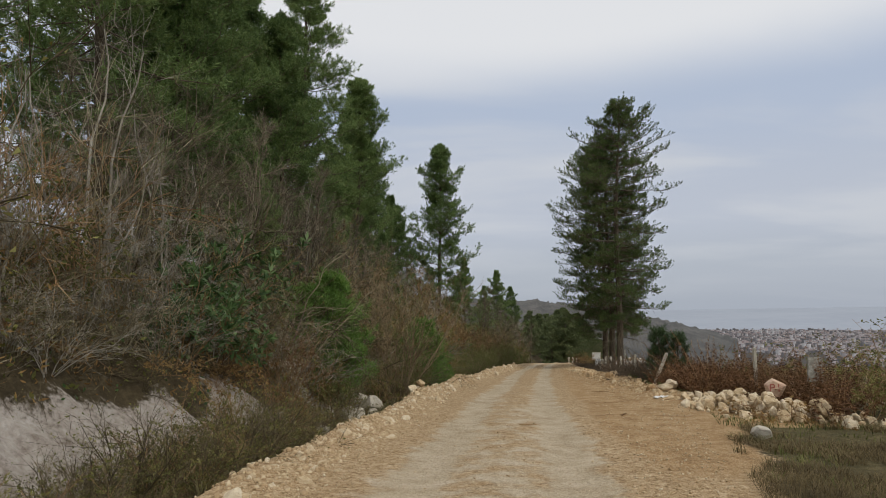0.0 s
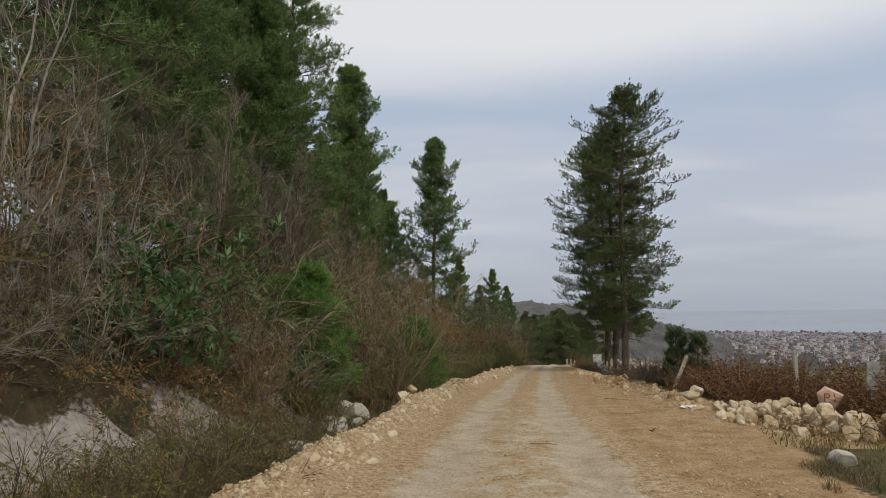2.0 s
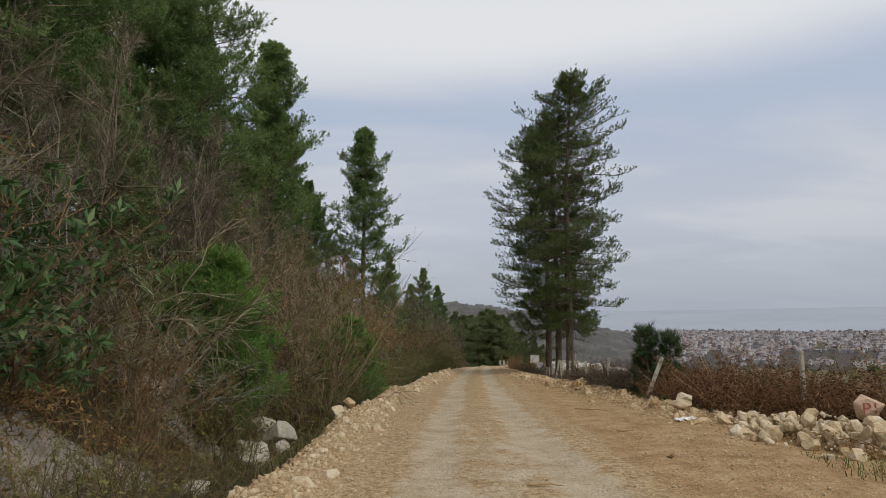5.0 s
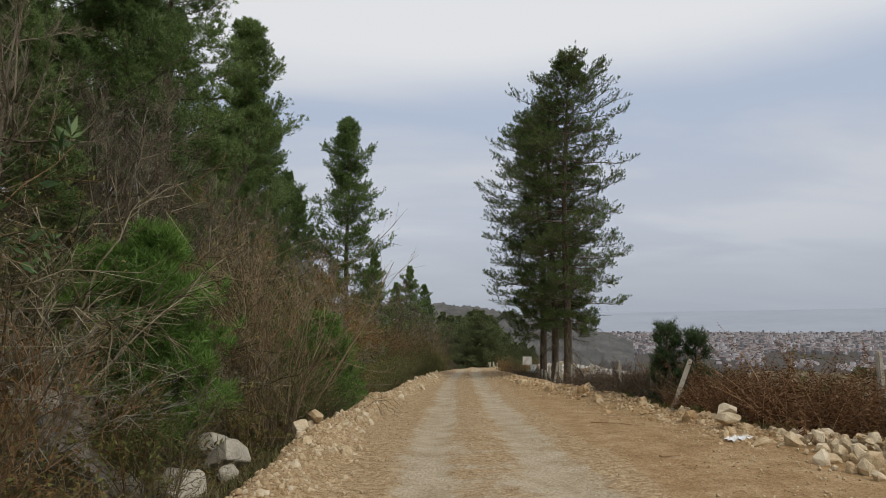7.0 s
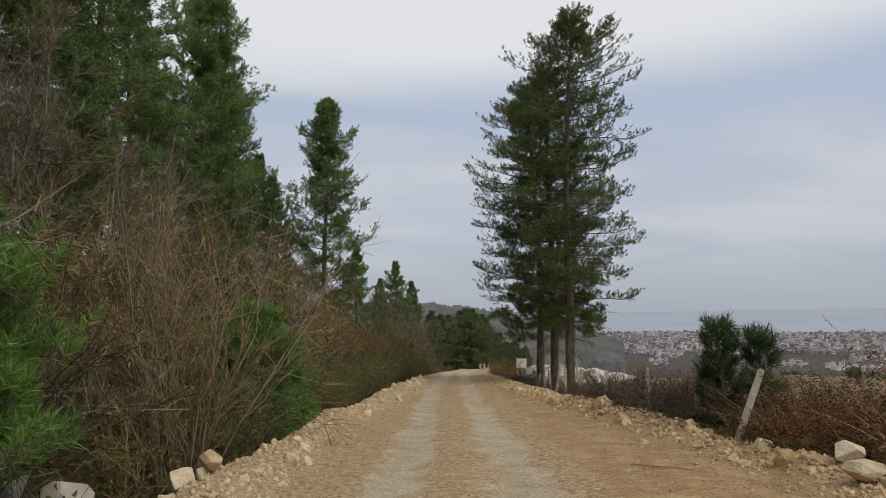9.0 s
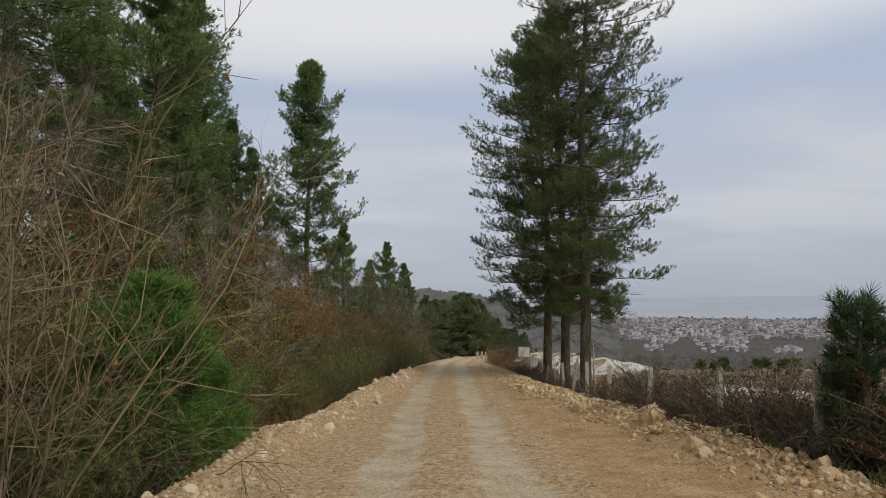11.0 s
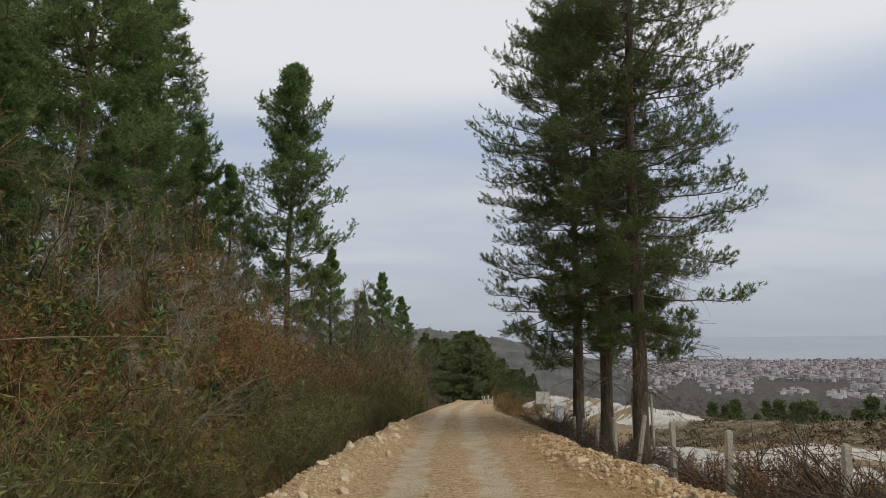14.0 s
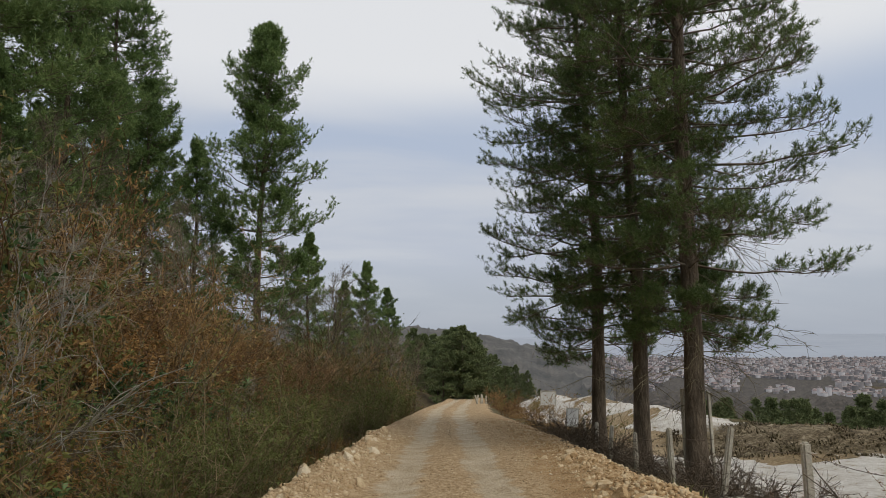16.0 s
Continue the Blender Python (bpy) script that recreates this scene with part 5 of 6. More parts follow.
for i in range(60):
    yy = g6.uniform(33, 47)
    plant("ochre", float(left_edge(yy)) - g6.uniform(3.2, 6.6), yy, g6.uniform(0, 360), g6.uniform(1.0, 1.6), 0.95, group="bracken on the bank")

for i in range(30):
    yy = g6.uniform(32, 41)
    plant("ochre", float(left_edge(yy)) - g6.uniform(1.7, 3.6), yy, g6.uniform(0, 360), g6.uniform(0.7, 1.0), 0.9, group="bracken on the bank")

# withered fern and grass on the left bank further along
for i in range(100):
    yy = g6.uniform(25, 48)
    plant("ochre", float(left_edge(yy)) - g6.uniform(1.5, 4.6), yy, g6.uniform(0, 360), g6.uniform(0.55, 0.95), 0.9, group="bracken on the bank")


# ---------------------------------------------------------------- fence, boards and signs
def box_bm(w, d, h, bevel=0.01, taper=1.0):
    """An upright block on its base, its edges worn round."""
    bm = bmesh.new()
    bmesh.ops.create_cube(bm, size=1.0)
    for v in bm.verts:
        k = taper if v.co.z > 0 else 1.0
        v.co = Vector((v.co.x * w * k, v.co.y * d * k, (v.co.z + 0.5) * h))
    bmesh.ops.bevel(bm, geom=bm.edges[:], offset=bevel, segments=2, affect="EDGES")
    return bm


fence = tagged(new("wire_fence"), "sagging barbed wire on leaning weathered concrete posts", "fence")
POSTS = [
    # x, y, height of top, width, lean along x, lean along y
    (11.16, 47.3, -2.12, 0.10, 0.0, 0.0), (10.62, 45.1, -1.95, 0.11, 0.02, 0.0), (10.32, 43.45, -1.82, 0.11, 0.12, 0.0), (9.8, 41.15, -1.66, 0.11, 0.0, 0.0),
    (9.25, 38.7, -1.22, 0.11, -0.03, 0.0), (8.9, 36.3, -0.88, 0.10, 0.28, 0.0), (8.3, 34.07, -0.73, 0.11, 0.0, 0.0), (8.06, 32.0, -0.60, 0.12, 0.06, 0.0),
    (7.9, 29.6, -0.42, 0.11, 0.1, 0.0), (7.8, 27.0, -0.15, 0.10, 0.05, 0.0), (7.66, 24.6, 0.13, 0.11, 0.08, 0.0), (7.58, 22.5, 0.19, 0.12, 0.62, 0.0), (8.5, 18.1, 0.60, 0.11, 0.0, 0.0),
]
tops = []
for x, y, top, w, lx, ly in POSTS:
    base = Vector((x - lx, y - ly, gz(x - lx, y - ly) - 0.25))
    head = Vector((x, y, top))
    post = part("post", box_bm(w * 0.9, w * 0.9, (head - base).length, 0.02, 0.92), CONCRETE, fence)
    post.matrix_basis = Matrix.Translation(base) @ (head - base).to_track_quat("Z", "Y").to_matrix().to_4x4() @ pose(0, 0, 0, 0, 0, 20 * x)
    tops.append((base, head))
for frac in (0.92, 0.66, 0.42):
    for (b0, h0), (b1, h1) in zip(tops[:-2], tops[1:-1]):
        p0, p1 = b0.lerp(h0, frac), b1.lerp(h1, frac)
        s = np.linspace(0, 1, 9)[:, None]
        line = np.array(p0) * (1 - s) + np.array(p1) * s - np.array([0, 0, 0.09]) * (4 * s * (1 - s))
        sets = [tubes(line[None], np.full((1, 9), 0.0035), 4)]
        q = np.repeat(line[1:-1], 2, 0) + rng.uniform(-0.1, 0.1, (14, 1)) * (line[-1] - line[0])
        barbs = np.stack([q - rng.normal(0, 0.02, q.shape), q, q + rng.normal(0, 0.02, q.shape)], 1)
        sets.append(tubes(barbs, np.full((14, 3), 0.0025), 3))
        v, f = merge(*sets)
        piece("wire", mesh_from("wire", v, f), WIRE, fence)

for i, (x, y, h, tip) in enumerate(((13.35, 71.4, 0.6, 8), (13.75, 72.6, 0.62, -14), (14.2, 73.6, 0.66, 3), (14.55, 74.6, 0.6, -5), (15.1, 75.8, 0.6, 6))):
    stub = tagged(part("old_post", box_bm(0.11, 0.11, h + 0.3, 0.015, 0.9), CONCRETE), "short pale concrete post at the bend of the road", "post", "posts at the bend")
    stub.matrix_basis = pose(x, y, gz(x, y) - 0.3, 0, tip, 15 * i)
slab = tagged(part("old_post", box_bm(0.16, 0.12, 1.6, 0.015, 0.95), CONCRETE), "broad weathered grey post standing behind a pine trunk", "post")
slab.matrix_basis = pose(10.79, 40.75, -2.32, 0, 0, 12)
rail = tagged(part("old_post", box_bm(0.06, 0.05, 1.7, 0.006), CONCRETE), "thin grey stake leaning beside a pine trunk", "post")
rail.matrix_basis = pose(10.98, 40.1, -2.44, 0, -1, 5)


def sign_board(x, y, top, w, h, turn, legs, roll=0.0):
    """A faded board with a raised rim and rows of worn lettering, on one or two stakes."""
    ob = tagged(new("sign_board"), "small faded white board on stakes beside the fence", "sign", "boards beside the fence")
    zg = gz(x, y)
    panel = part("panel", box_bm(w, 0.02, h, 0.004), SIGN_WHITE, ob)
    panel.matrix_basis = pose(0, 0, top - zg - h)
    for sx, sz, ww, hh in ((0, h - 0.035, w, 0.035), (0, 0, w, 0.03), (-w / 2 + 0.015, 0.03, 0.03, h - 0.065), (w / 2 - 0.015, 0.03, 0.03, h - 0.065)):
        rim_bar = part("rim", box_bm(ww, 0.014, hh, 0.003), CONCRETE, panel)
        rim_bar.matrix_basis = pose(sx, -0.018, sz)
    for lx in legs:
        leg = part("stake", box_bm(0.05, 0.05, top - zg + 0.2, 0.005), CONCRETE, ob)
        leg.matrix_basis = pose(lx * w, 0.037, -0.25)
    ob.matrix_basis = pose(x, y, zg, 0, roll, turn)
    return ob


sign_board(12.5, 54.6, -1.88, 0.68, 0.62, -8, (0.1,), 2)
sign_board(11.2, 48.6, -1.95, 0.52, 0.62, 18, (0.12,), 6)
BOARD_GREY = material("flaking_whitewash", [(0.14, 0.13, 0.11), (0.30, 0.29, 0.25), (0.50, 0.49, 0.45)], 6.0, 0.9, 0.4, 30.0)
board = tagged(new("white_board"), "crumbling whitewashed panel half hidden in the brush", "panel")
part("panel", box_bm(0.34, 0.06, 0.58, 0.006, 0.98), BOARD_GREY, board).matrix_basis = pose(0, 0, 0.75)
part("stake", box_bm(0.08, 0.06, 1.0, 0.01), CONCRETE, board).matrix_basis = pose(0, 0.07, -0.2)
board.matrix_basis = pose(8.69, 15.62, -0.82, 0, 3, -8)


# ---------------------------------------------------------------- stones
def stone_mesh(seed, corners=16, flat=0.75):
    """An angular broken stone about one metre across."""
    g = random.Random(seed)
    bm = bmesh.new()
    for i in range(corners):
        v = Vector((g.gauss(0, 1), g.gauss(0, 1), g.gauss(0, 1))).normalized() * g.uniform(0.44, 0.53)
        bm.verts.new((v.x, v.y * g.uniform(0.75, 1.0), v.z * flat))
    bmesh.ops.convex_hull(bm, input=bm.verts[:])
    for v in [v for v in bm.verts if not v.link_faces]:
        bm.verts.remove(v)
    me = bpy.data.meshes.new("stone")
    bm.to_mesh(me)
    bm.free()
    return me


STONES = [stone_mesh(100 + i, 19 + i % 6, 0.66 + 0.06 * (i % 5)) for i in range(12)]
for me in STONES:
    me.materials.append(STONE)


def stone_arrays(me):
    v = np.empty(len(me.vertices) * 3, np.float32)
    me.vertices.foreach_get("co", v)
    return v.reshape(-1, 3), np.array([list(p.vertices) for p in me.polygons if len(p.vertices) == 3])


def rubble(name, label, xs, ys, sizes, lifts, g, singles=300, shapes=STONES, mat=STONE):
    """A bank of broken stones: the first ones single, the small rest joined."""
    bank = tagged(new(name), label, "rubble", "stone banks beside the road")
    zs = ground_z(xs, ys) + lifts
    for i in range(min(singles, len(xs))):
        st = new("stone", shapes[i % len(shapes)])
        st.parent = bank
        st.matrix_basis = Matrix.LocRotScale((xs[i], ys[i], zs[i]), Euler(g.uniform(0, 6.28, 3)), (sizes[i], sizes[i] * g.uniform(0.75, 1.1), sizes[i] * g.uniform(0.7, 1.0)))
    rest = slice(singles, None)
    if len(xs) > singles:
        v, f = stone_arrays(stone_mesh(301, 8, 0.8))
        n = len(xs[rest])
        sv, sf = scatter(v, f, np.stack([xs[rest], ys[rest], zs[rest]], -1), bases(g.normal(0, 1, (n, 3)), g), sizes[rest])
        ob = piece("rubble_fill", mesh_from("rubble_fill", sv, sf), mat, bank)
        tagged(ob, kind="stuff")
    return bank


g7 = np.random.default_rng(35)


def spread(n, lo, hi, edge, offset, wide, big):
    ys = g7.uniform(lo, hi, n)
    off = g7.normal(offset, wide, n)
    size = np.where(np.arange(n) < 300, 0.09 + big * g7.uniform(0, 1, n) ** 3.5, 0.04 + 0.1 * g7.uniform(0, 1, n) ** 2)
    xs = edge(ys) + off
    return xs, ys, size


xs, ys, size = spread(5200, 6.0, 46.0, left_edge, 0.1, 0.3, 0.3)
rubble("left_stone_bank", "low bank of tan limestone rubble along the ditch", xs, ys, size, -size * 0.06, g7)
OCHRES = [me.copy() for me in STONES]
for me in OCHRES:
    me.materials.clear()
    me.materials.append(STONE_OCHRE)
xs, ys, size = spread(5200, 17.5, 50.0, right_edge, 0.0, 0.3, 0.34)
rubble("right_stone_bank", "low bank of tan limestone rubble beside the bracken", xs, ys, size * np.interp(ys, [22, 26, 36, 42], [1.0, 1.35, 1.2, 0.7]), -size * 0.05, g7, 300, OCHRES, STONE_OCHRE)
# the heap of blocks tipped along the edge of the open ground
n = 640
u = g7.uniform(0, 1, n)
off = g7.normal(0, 0.5, n)
cx = np.interp(u, [0, 0.2, 0.45, 0.65, 0.85, 1], [7.35, 6.95, 7.1, 7.0, 7.7, 9.0])
cy = np.interp(u, [0, 0.2, 0.45, 0.65, 0.85, 1], [18.6, 17.0, 15.4, 14.5, 13.5, 12.9])
xs, ys = cx + off * np.interp(u, [0, 0.3, 0.7, 1], [0.45, 1.0, 1.1, 0.7]) - 0.12, cy + g7.normal(0, 0.3, n)
size = np.sort(0.05 + 0.32 * g7.uniform(0, 1, n) ** 3.2)[::-1]
peak = np.interp(u, [0, 0.2, 0.45, 0.65, 0.85, 1], [0.05, 0.12, 0.42, 0.42, 0.25, 0.08])
rubble("stone_heap", "heap of tan limestone blocks at the road's edge", xs, ys, size, peak * np.exp(-((off / 0.55) ** 2)) * g7.uniform(0.2, 1.0, n) + 0.1 * size, g7)


def boulder(seed, x, y, size, mat, label, lift=0.1, flat=0.8, wide=1.0):
    me = stone_mesh(seed, 20, flat)
    me.materials.clear()
    bm = bmesh.new()
    bm.from_mesh(me)
    bmesh.ops.bevel(bm, geom=bm.edges[:], offset=0.018, segments=1, affect="EDGES")
    bm.to_mesh(me)
    bm.free()
    ob = piece("boulder", me, mat)
    ob.matrix_basis = Matrix.LocRotScale((x, y, gz(x, y) + lift), Euler((0, 0, seed)), (size * wide, size, size))
    return tagged(ob, label, "rock")


boulder(230, 7.65, 15.35, 0.56, STONE_RED, "pale boulder with red paint marks on the heap", 0.56, 0.85, 1.05)
curve = bpy.data.curves.new("mark", "FONT")
curve.body, curve.size, curve.extrude, curve.align_x = "P1", 0.25, 0.01, "CENTER"
glyph_ob = bpy.data.objects.new("mark", curve)
glyphs = bpy.data.meshes.new_from_object(glyph_ob)
bpy.data.objects.remove(glyph_ob)
RED_PAINT = material("faded_red_paint", [(0.30, 0.08, 0.06), (0.42, 0.14, 0.11)], 12.0, 0.8)
red_rock = bpy.data.objects["boulder"]
mid_rock = red_rock.matrix_basis.translation
planes = [(red_rock.matrix_basis @ p.center, (red_rock.matrix_basis.to_3x3() @ p.normal).normalized()) for p in red_rock.data.polygons]
planes = [(c, n if (c - mid_rock).dot(n) > 0 else -n) for c, n in planes]
sheet_at = pose(7.1, 14.55, gz(7.65, 15.35) + 0.57, 84, 0, -35)
facing = (sheet_at.to_3x3() @ Vector((0, 0, -1))).normalized()
to_rock = red_rock.matrix_basis.inverted()
across = [v.co.x for v in glyphs.vertices]
shift = 0.5 * (min(across) + max(across))
for v in glyphs.vertices:
    spot = sheet_at @ Vector((v.co.x - shift, v.co.y, 0))
    reach = max((c - spot).dot(n) / facing.dot(n) for c, n in planes if facing.dot(n) < -0.05)
    v.co = to_rock @ (spot + facing * (min(max(reach, 0.6), 0.85) - 0.014 - 0.004 * (v.co.z > 0)))
mark = piece("painted_mark", glyphs, RED_PAINT, red_rock, "faded red painted letters")
boulder(213, 7.55, 13.4, 0.55, STONE, "pale round boulder at the end of the heap", 0.3, 0.85, 0.8)
boulder(202, -3.05, 16.2, 0.5, STONE_WHITE, "white limestone block lying in the ditch", 0.08, 0.65, 1.3)
boulder(203, 5.3, 11.21, 0.36, STONE_WHITE, "pale round stone in dry grass beside the road", 0.1, 0.75, 1.15)
boulder(218, -3.5, 21.9, 1.1, STONE_WHITE, "white rock breaking out of the bank", 0.15, 1.0, 0.9)
boulder(219, -2.9, 22.5, 0.9, STONE_WHITE, "white rock breaking out of the bank", 0.1, 0.9, 1.0)
boulder(220, -4.3, 21.0, 1.0, STONE_WHITE, "white rock breaking out of the bank", 0.1, 0.8, 1.2)
boulder(214, -4.3, 19.3, 0.9, STONE_WHITE, "white rock breaking out of the bank", 0.1, 0.9, 1.2)
boulder(215, -2.6, 18.9, 0.8, STONE_WHITE, "white rock breaking out of the bank", 0.1, 0.9, 1.1)
boulder(216, -2.2, 20.2, 0.42, STONE_WHITE, "white rock breaking out of the bank", 0.1, 1.0, 0.9)
boulder(217, -4.6, 18.2, 0.8, STONE_WHITE, "white rock breaking out of the bank", 0.1, 0.8, 1.3)
boulder(204, -3.3, 18.5, 0.65, STONE_WHITE, "white rock breaking out of the bank", 0.1, 0.8, 1.0)
boulder(205, -2.75, 19.1, 0.7, STONE_WHITE, "white rock breaking out of the bank", 0.2, 0.9, 0.9)
boulder(221, -2.39, 21.22, 0.95, STONE_WHITE, "grey-white rock face breaking out of the bank", 0.15, 1.1, 0.95)
boulder(206, -1.05, 20.9, 0.42, STONE, "tan limestone block on the road's stone bank", 0.14, 0.85, 1.0)
boulder(207, -0.78, 21.25, 0.34, STONE, "tan limestone block on the road's stone bank", 0.12, 0.8, 1.0)
boulder(208, 6.72, 19.74, 0.42, STONE, "tan limestone block on the road's stone bank", 0.14, 0.8, 1.2)
boulder(210, 6.33, 19.05, 0.4, STONE, "tan limestone block on the road's stone bank", 0.12, 0.7, 1.2)
boulder(211, 9.0, 36.5, 0.8, STONE_WHITE, "low grey rock beside the pine trunks", 0.05, 0.6, 1.5)

# crushed stone strewn over the road's sides, and a little over its middle
n = 17000
ys = 4 + 48 * g7.uniform(0, 1, n) ** 1.25
t = g7.uniform(0, 1, n)
lw, rw = left_edge(ys), right_edge(ys)
side = g7.uniform(0, 1, n)
xs = np.where(side < 0.42, lw + 0.9 * np.abs(g7.normal(0, 0.8, n)), np.where(side < 0.84, rw - np.abs(g7.normal(0, 1.1, n)), lw + (rw - lw) * t))
on_track = np.minimum(np.abs(xs - track_l(ys)), np.abs(xs - track_r(ys))) < 0.45
keep = ~on_track | (g7.uniform(0, 1, n) < 0.12)
xs, ys = xs[keep], ys[keep]
size = 0.016 + 0.06 * g7.uniform(0, 1, len(xs)) ** 3
v, f = stone_arrays(stone_mesh(300, 6, 0.7))
sv, sf = scatter(v, f, np.stack([xs, ys, ground_z(xs, ys) + 0.08 * size], -1), bases(g7.normal(0, 1, (len(xs), 3)), g7), size)
tagged(piece("gravel", mesh_from("gravel", sv, sf), STONE), "crushed tan limestone strewn over the road", "gravel", kind="stuff")


# ---------------------------------------------------------------- grass and undergrowth
def blades(name, label, xs, ys, heights, mat, g, width=0.012, lean=0.5):
    n = len(xs)
    root = np.stack([xs, ys, ground_z(xs, ys) - 0.02], -1)
    a = g.uniform(0, 2 * np.pi, n)
    d = np.stack([np.cos(a), np.sin(a), a * 0], -1)
    sd = np.stack([-np.sin(a), np.cos(a), a * 0], -1) * width
    h = heights[:, None]
    k = g.uniform(0.25, 1, (n, 1)) * lean
    m = root + [0, 0, 0.5] * h + d * h * 0.4 * k
    tip = root + [0, 0, 0.85] * h - [0, 0, 0.3] * h * k + d * h * k
    v = np.stack([root - sd, root + sd, m + sd * 0.7, m - sd * 0.7, tip], 1).reshape(-1, 3)
    b = (np.arange(n) * 5)[:, None]
    me = mesh_from(name, v, b + np.array([[0, 1, 2, 3]]), b + np.array([[3, 2, 4]]))
    return tagged(piece(name, me, mat), label, "grass", kind="stuff")


def clumped(n, lo, hi, edge, near, far, sign, g, seed, cut=0.0):
    ys = g.uniform(lo, hi, n)
    xs = edge(ys) + sign * (g.uniform(near, far, n) + 0.9 * np.clip(fbm(ys * 0.9, ys * 0.31, seed + 2) + 0.2, 0, 1))
    keep = fbm(xs * 1.1, ys * 1.1, seed) > cut
    return xs[keep], ys[keep]


g8 = np.random.default_rng(45)
xs, ys = clumped(58000, 3.5, 12.7, right_edge, 0.2, 5.0, 1, g8, 3, -0.2)
blades("dry_grass", "dry yellow-brown grass at the road's edge", xs, ys, g8.uniform(0.06, 0.28, len(xs)), GRASS_DRY, g8, 0.0032, 1.5)
xs, ys = clumped(15000, 3.5, 36, right_edge, 0.35, 3.2, 1, g8, 8, 0.06)
blades("green_grass", "low green grass between stones and bracken", xs, ys, g8.uniform(0.06, 0.22, len(xs)), GRASS_GREEN, g8, 0.007, 1.0)
xs, ys = clumped(9000, 20.8, 27.0, right_edge, 0.1, 1.5, 1, g8, 28, -0.05)
blades("bank_grass", "green grass growing between the stones of the bank", xs, ys, g8.uniform(0.1, 0.3, len(xs)), GRASS_GREEN, g8, 0.006, 1.0)
xs, ys = clumped(24000, 3.5, 45, left_edge, 0.35, 2.3, -1, g8, 13, -0.12)
blades("ditch_grass", "dry grass and withered stalks in the ditch", xs, ys, g8.uniform(0.1, 0.34, len(xs)), GRASS_DITCH, g8, 0.006, 1.1)
xs, ys = clumped(9000, 3.5, 45, left_edge, 0.5, 2.0, -1, g8, 17, 0.02)
blades("ditch_weeds", "low green weeds in the ditch", xs, ys, g8.uniform(0.06, 0.22, len(xs)), GRASS_GREEN, g8, 0.009, 1.0)
xs, ys = clumped(9000, 18, 60, right_edge, 7.5, 16, 1, g8, 19, 0.1)
blades("quarry_weeds", "sparse dry weeds on the quarry floor", xs, ys, g8.uniform(0.05, 0.2, len(xs)), GRASS_DRY, g8, 0.012, 1.1)
# tussocks on the slope up to the rim
n = 2600
ty = g8.uniform(20, 52, n)
tx = rim(ty) + g8.uniform(-7.5, 1.5, n)
keep = fbm(tx * 0.5, ty * 0.5, 23) > -0.12
tx, ty = np.repeat(tx[keep], 16), np.repeat(ty[keep], 16)
tall = np.repeat(g8.uniform(0.5, 1.3, keep.sum()), 16)
tx, ty = tx + g8.normal(0, 0.13, len(tx)) * tall, ty + g8.normal(0, 0.13, len(ty)) * tall
WEED = material("withered_rim_weeds", [(0.045, 0.036, 0.02), (0.10, 0.08, 0.045), (0.21, 0.17, 0.10)], 0.4, 0.85, island=0.5)
blades("rim_weeds", "dark withered weed tussocks along the quarry rim", tx, ty, g8.uniform(0.05, 0.2, len(tx)) * tall, WEED, g8, 0.025, 1.3)


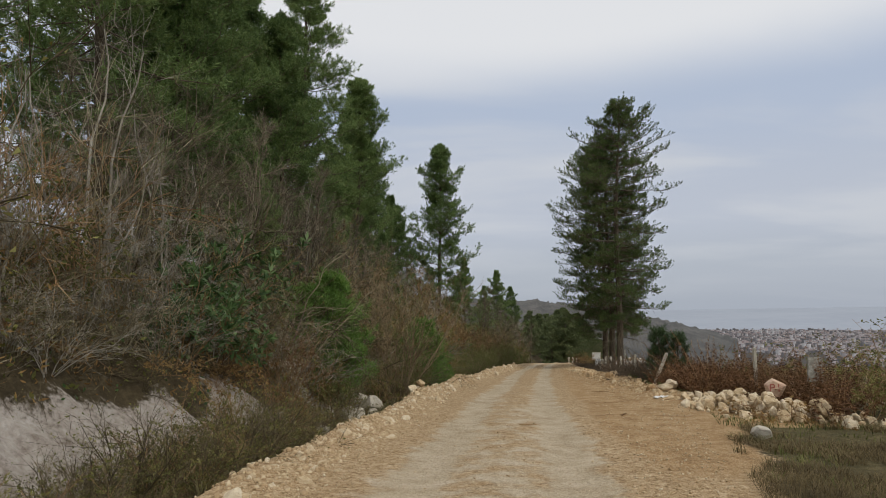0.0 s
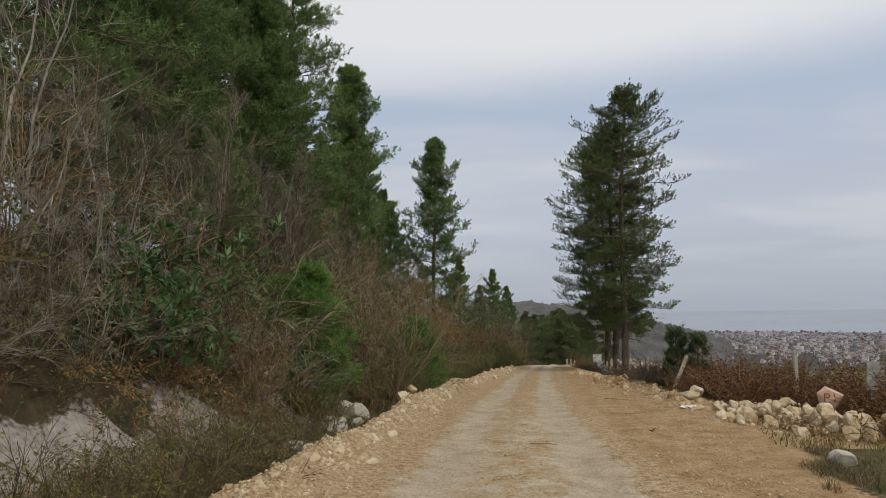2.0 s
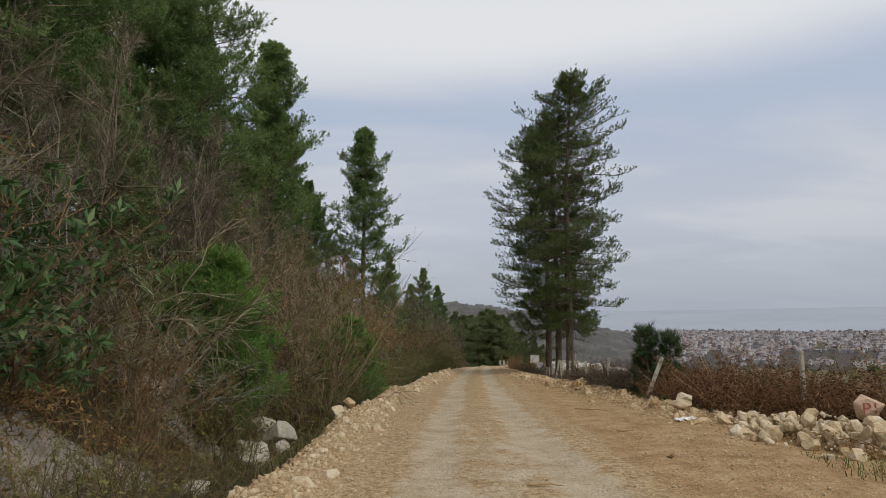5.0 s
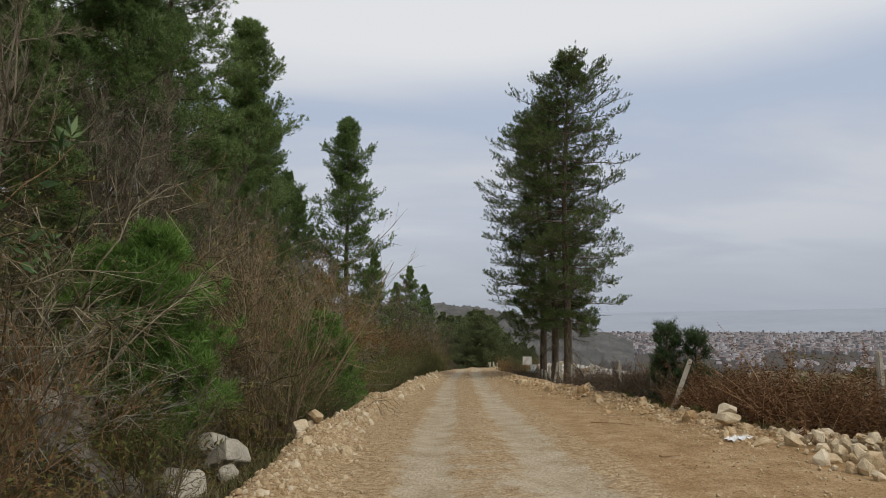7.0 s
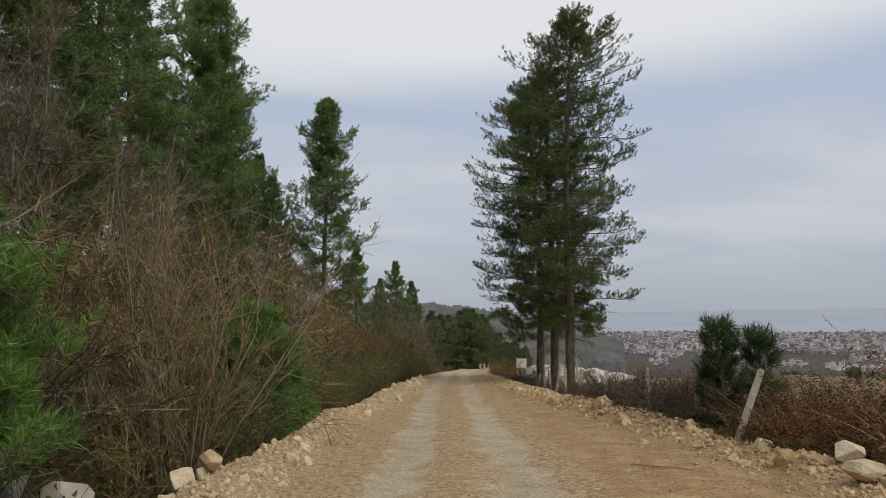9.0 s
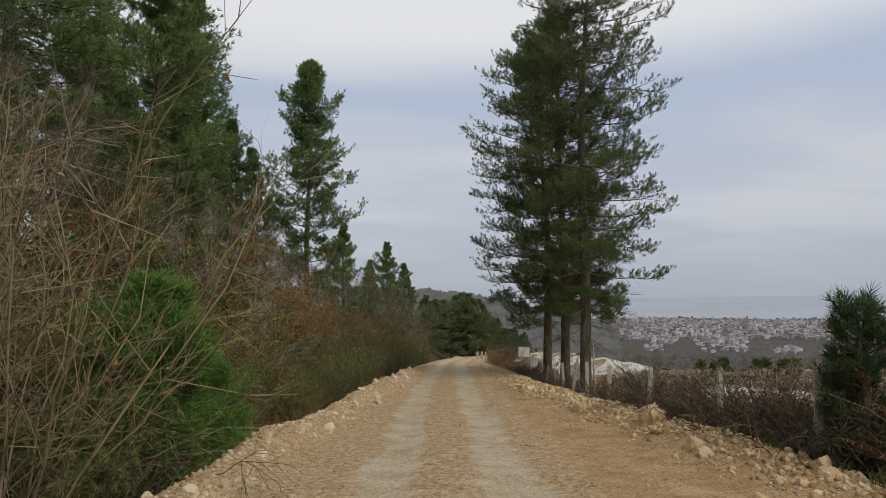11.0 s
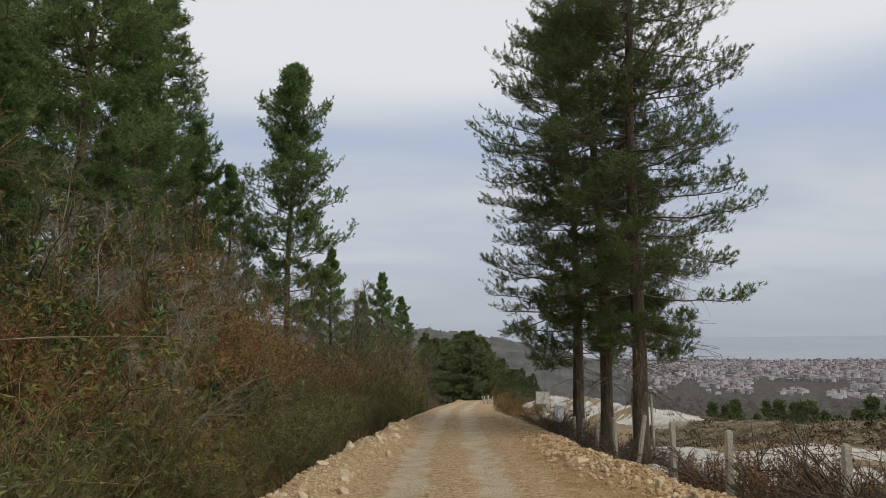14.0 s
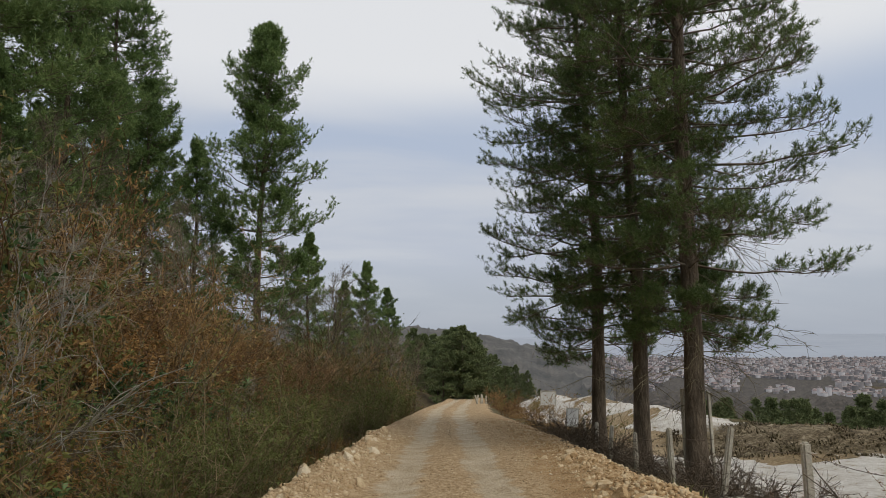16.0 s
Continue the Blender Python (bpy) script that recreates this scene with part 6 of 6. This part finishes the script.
def undergrowth(name, label, n, mat, size, shape, seed, up_to, cut):
    g = np.random.default_rng(seed)
    ys = g.uniform(3, 62, n)
    xs = left_edge(ys) - g.uniform(1.6, 9.5, n)
    marl = surface_masks(xs, ys)[6]
    keep = (fbm(xs * 0.6, ys * 0.6, seed) > cut) & (marl < 0.4 + 0.5 * g.uniform(0, 1, n) ** 4)
    xs, ys = xs[keep], ys[keep]
    n = len(xs)
    z = ground_z(xs, ys) + up_to * g.uniform(0, 1, n) ** 1.6 * (0.4 + 0.9 * np.clip(fbm(xs * 0.9, ys * 0.9, seed + 5) + 0.4, 0, 1)) * smooth(1.4, 4.0, left_edge(ys) - xs)
    lv, lf = leaf_shape(*shape)
    v, f = scatter(lv, lf, np.stack([xs, ys, z], -1), bases(g.normal(0, 1, (n, 3)), g), size * g.uniform(0.6, 1.4, n))
    return tagged(piece(name, mesh_from(name, v, f), mat), label, "undergrowth", kind="stuff")


undergrowth("withered_leaves", "withered brown leaves and fern low on the bank", 70000, LEAF_RUST, 1.0, (0.11, 0.03), 81, 1.3, -0.2)
undergrowth("low_greenery", "olive green creepers low on the bank", 36000, LEAF_OLIVE, 1.0, (0.12, 0.05), 82, 1.2, 0.0)
undergrowth("ivy", "dark green ivy patches low on the bank", 12000, LEAF_GREEN, 1.0, (0.11, 0.06), 83, 0.9, 0.12)
undergrowth("dead_stalks", "thin pale dead stalks among the brush", 26000, TWIG_GREY, 1.0, (0.5, 0.012), 84, 1.5, -0.3)

# ---------------------------------------------------------------- litter on the road
bm = bmesh.new()
bmesh.ops.create_grid(bm, x_segments=9, y_segments=6, size=0.5)
for v in bm.verts:
    v.co = Vector((v.co.x * 0.5, v.co.y * 0.24 * (1 - 0.5 * abs(v.co.x)), 0.03 + 0.035 * math.sin(v.co.x * 19) * math.cos(v.co.y * 13)))
bmesh.ops.solidify(bm, geom=bm.faces[:], thickness=0.004)
rag = tagged(part("plastic_litter", bm, PAPER), "crumpled white plastic sheet lying on the ochre earth", "litter")
rag.matrix_basis = pose(5.92, 18.1, gz(5.92, 18.1), 0, 0, 15)


def dead_stick(x, y, length, turn, seed):
    g = np.random.default_rng(seed)
    line = np.stack([np.linspace(-0.5, 0.5, 7) * length, g.normal(0, 0.03, 7), 0.02 + np.abs(g.normal(0, 0.008, 7))], -1)
    v, f = tubes(line[None], np.linspace(0.014, 0.006, 7)[None], 5)
    ob = tagged(piece("stick", mesh_from("stick", v, f), TWIG_BROWN), "dead brown stick lying on the road", "stick", "sticks on the road")
    ob.matrix_basis = pose(x, y, gz(x, y), 0, 0, turn)


for i, (x, y, ln, turn) in enumerate(((1.68, 13.3, 0.42, -8), (5.0, 21.0, 0.8, -42), (4.3, 17.2, 0.4, 20), (6.4, 22.3, 0.5, 10), (3.9, 14.6, 0.3, 60))):
    dead_stick(x, y, ln, turn, 500 + i)
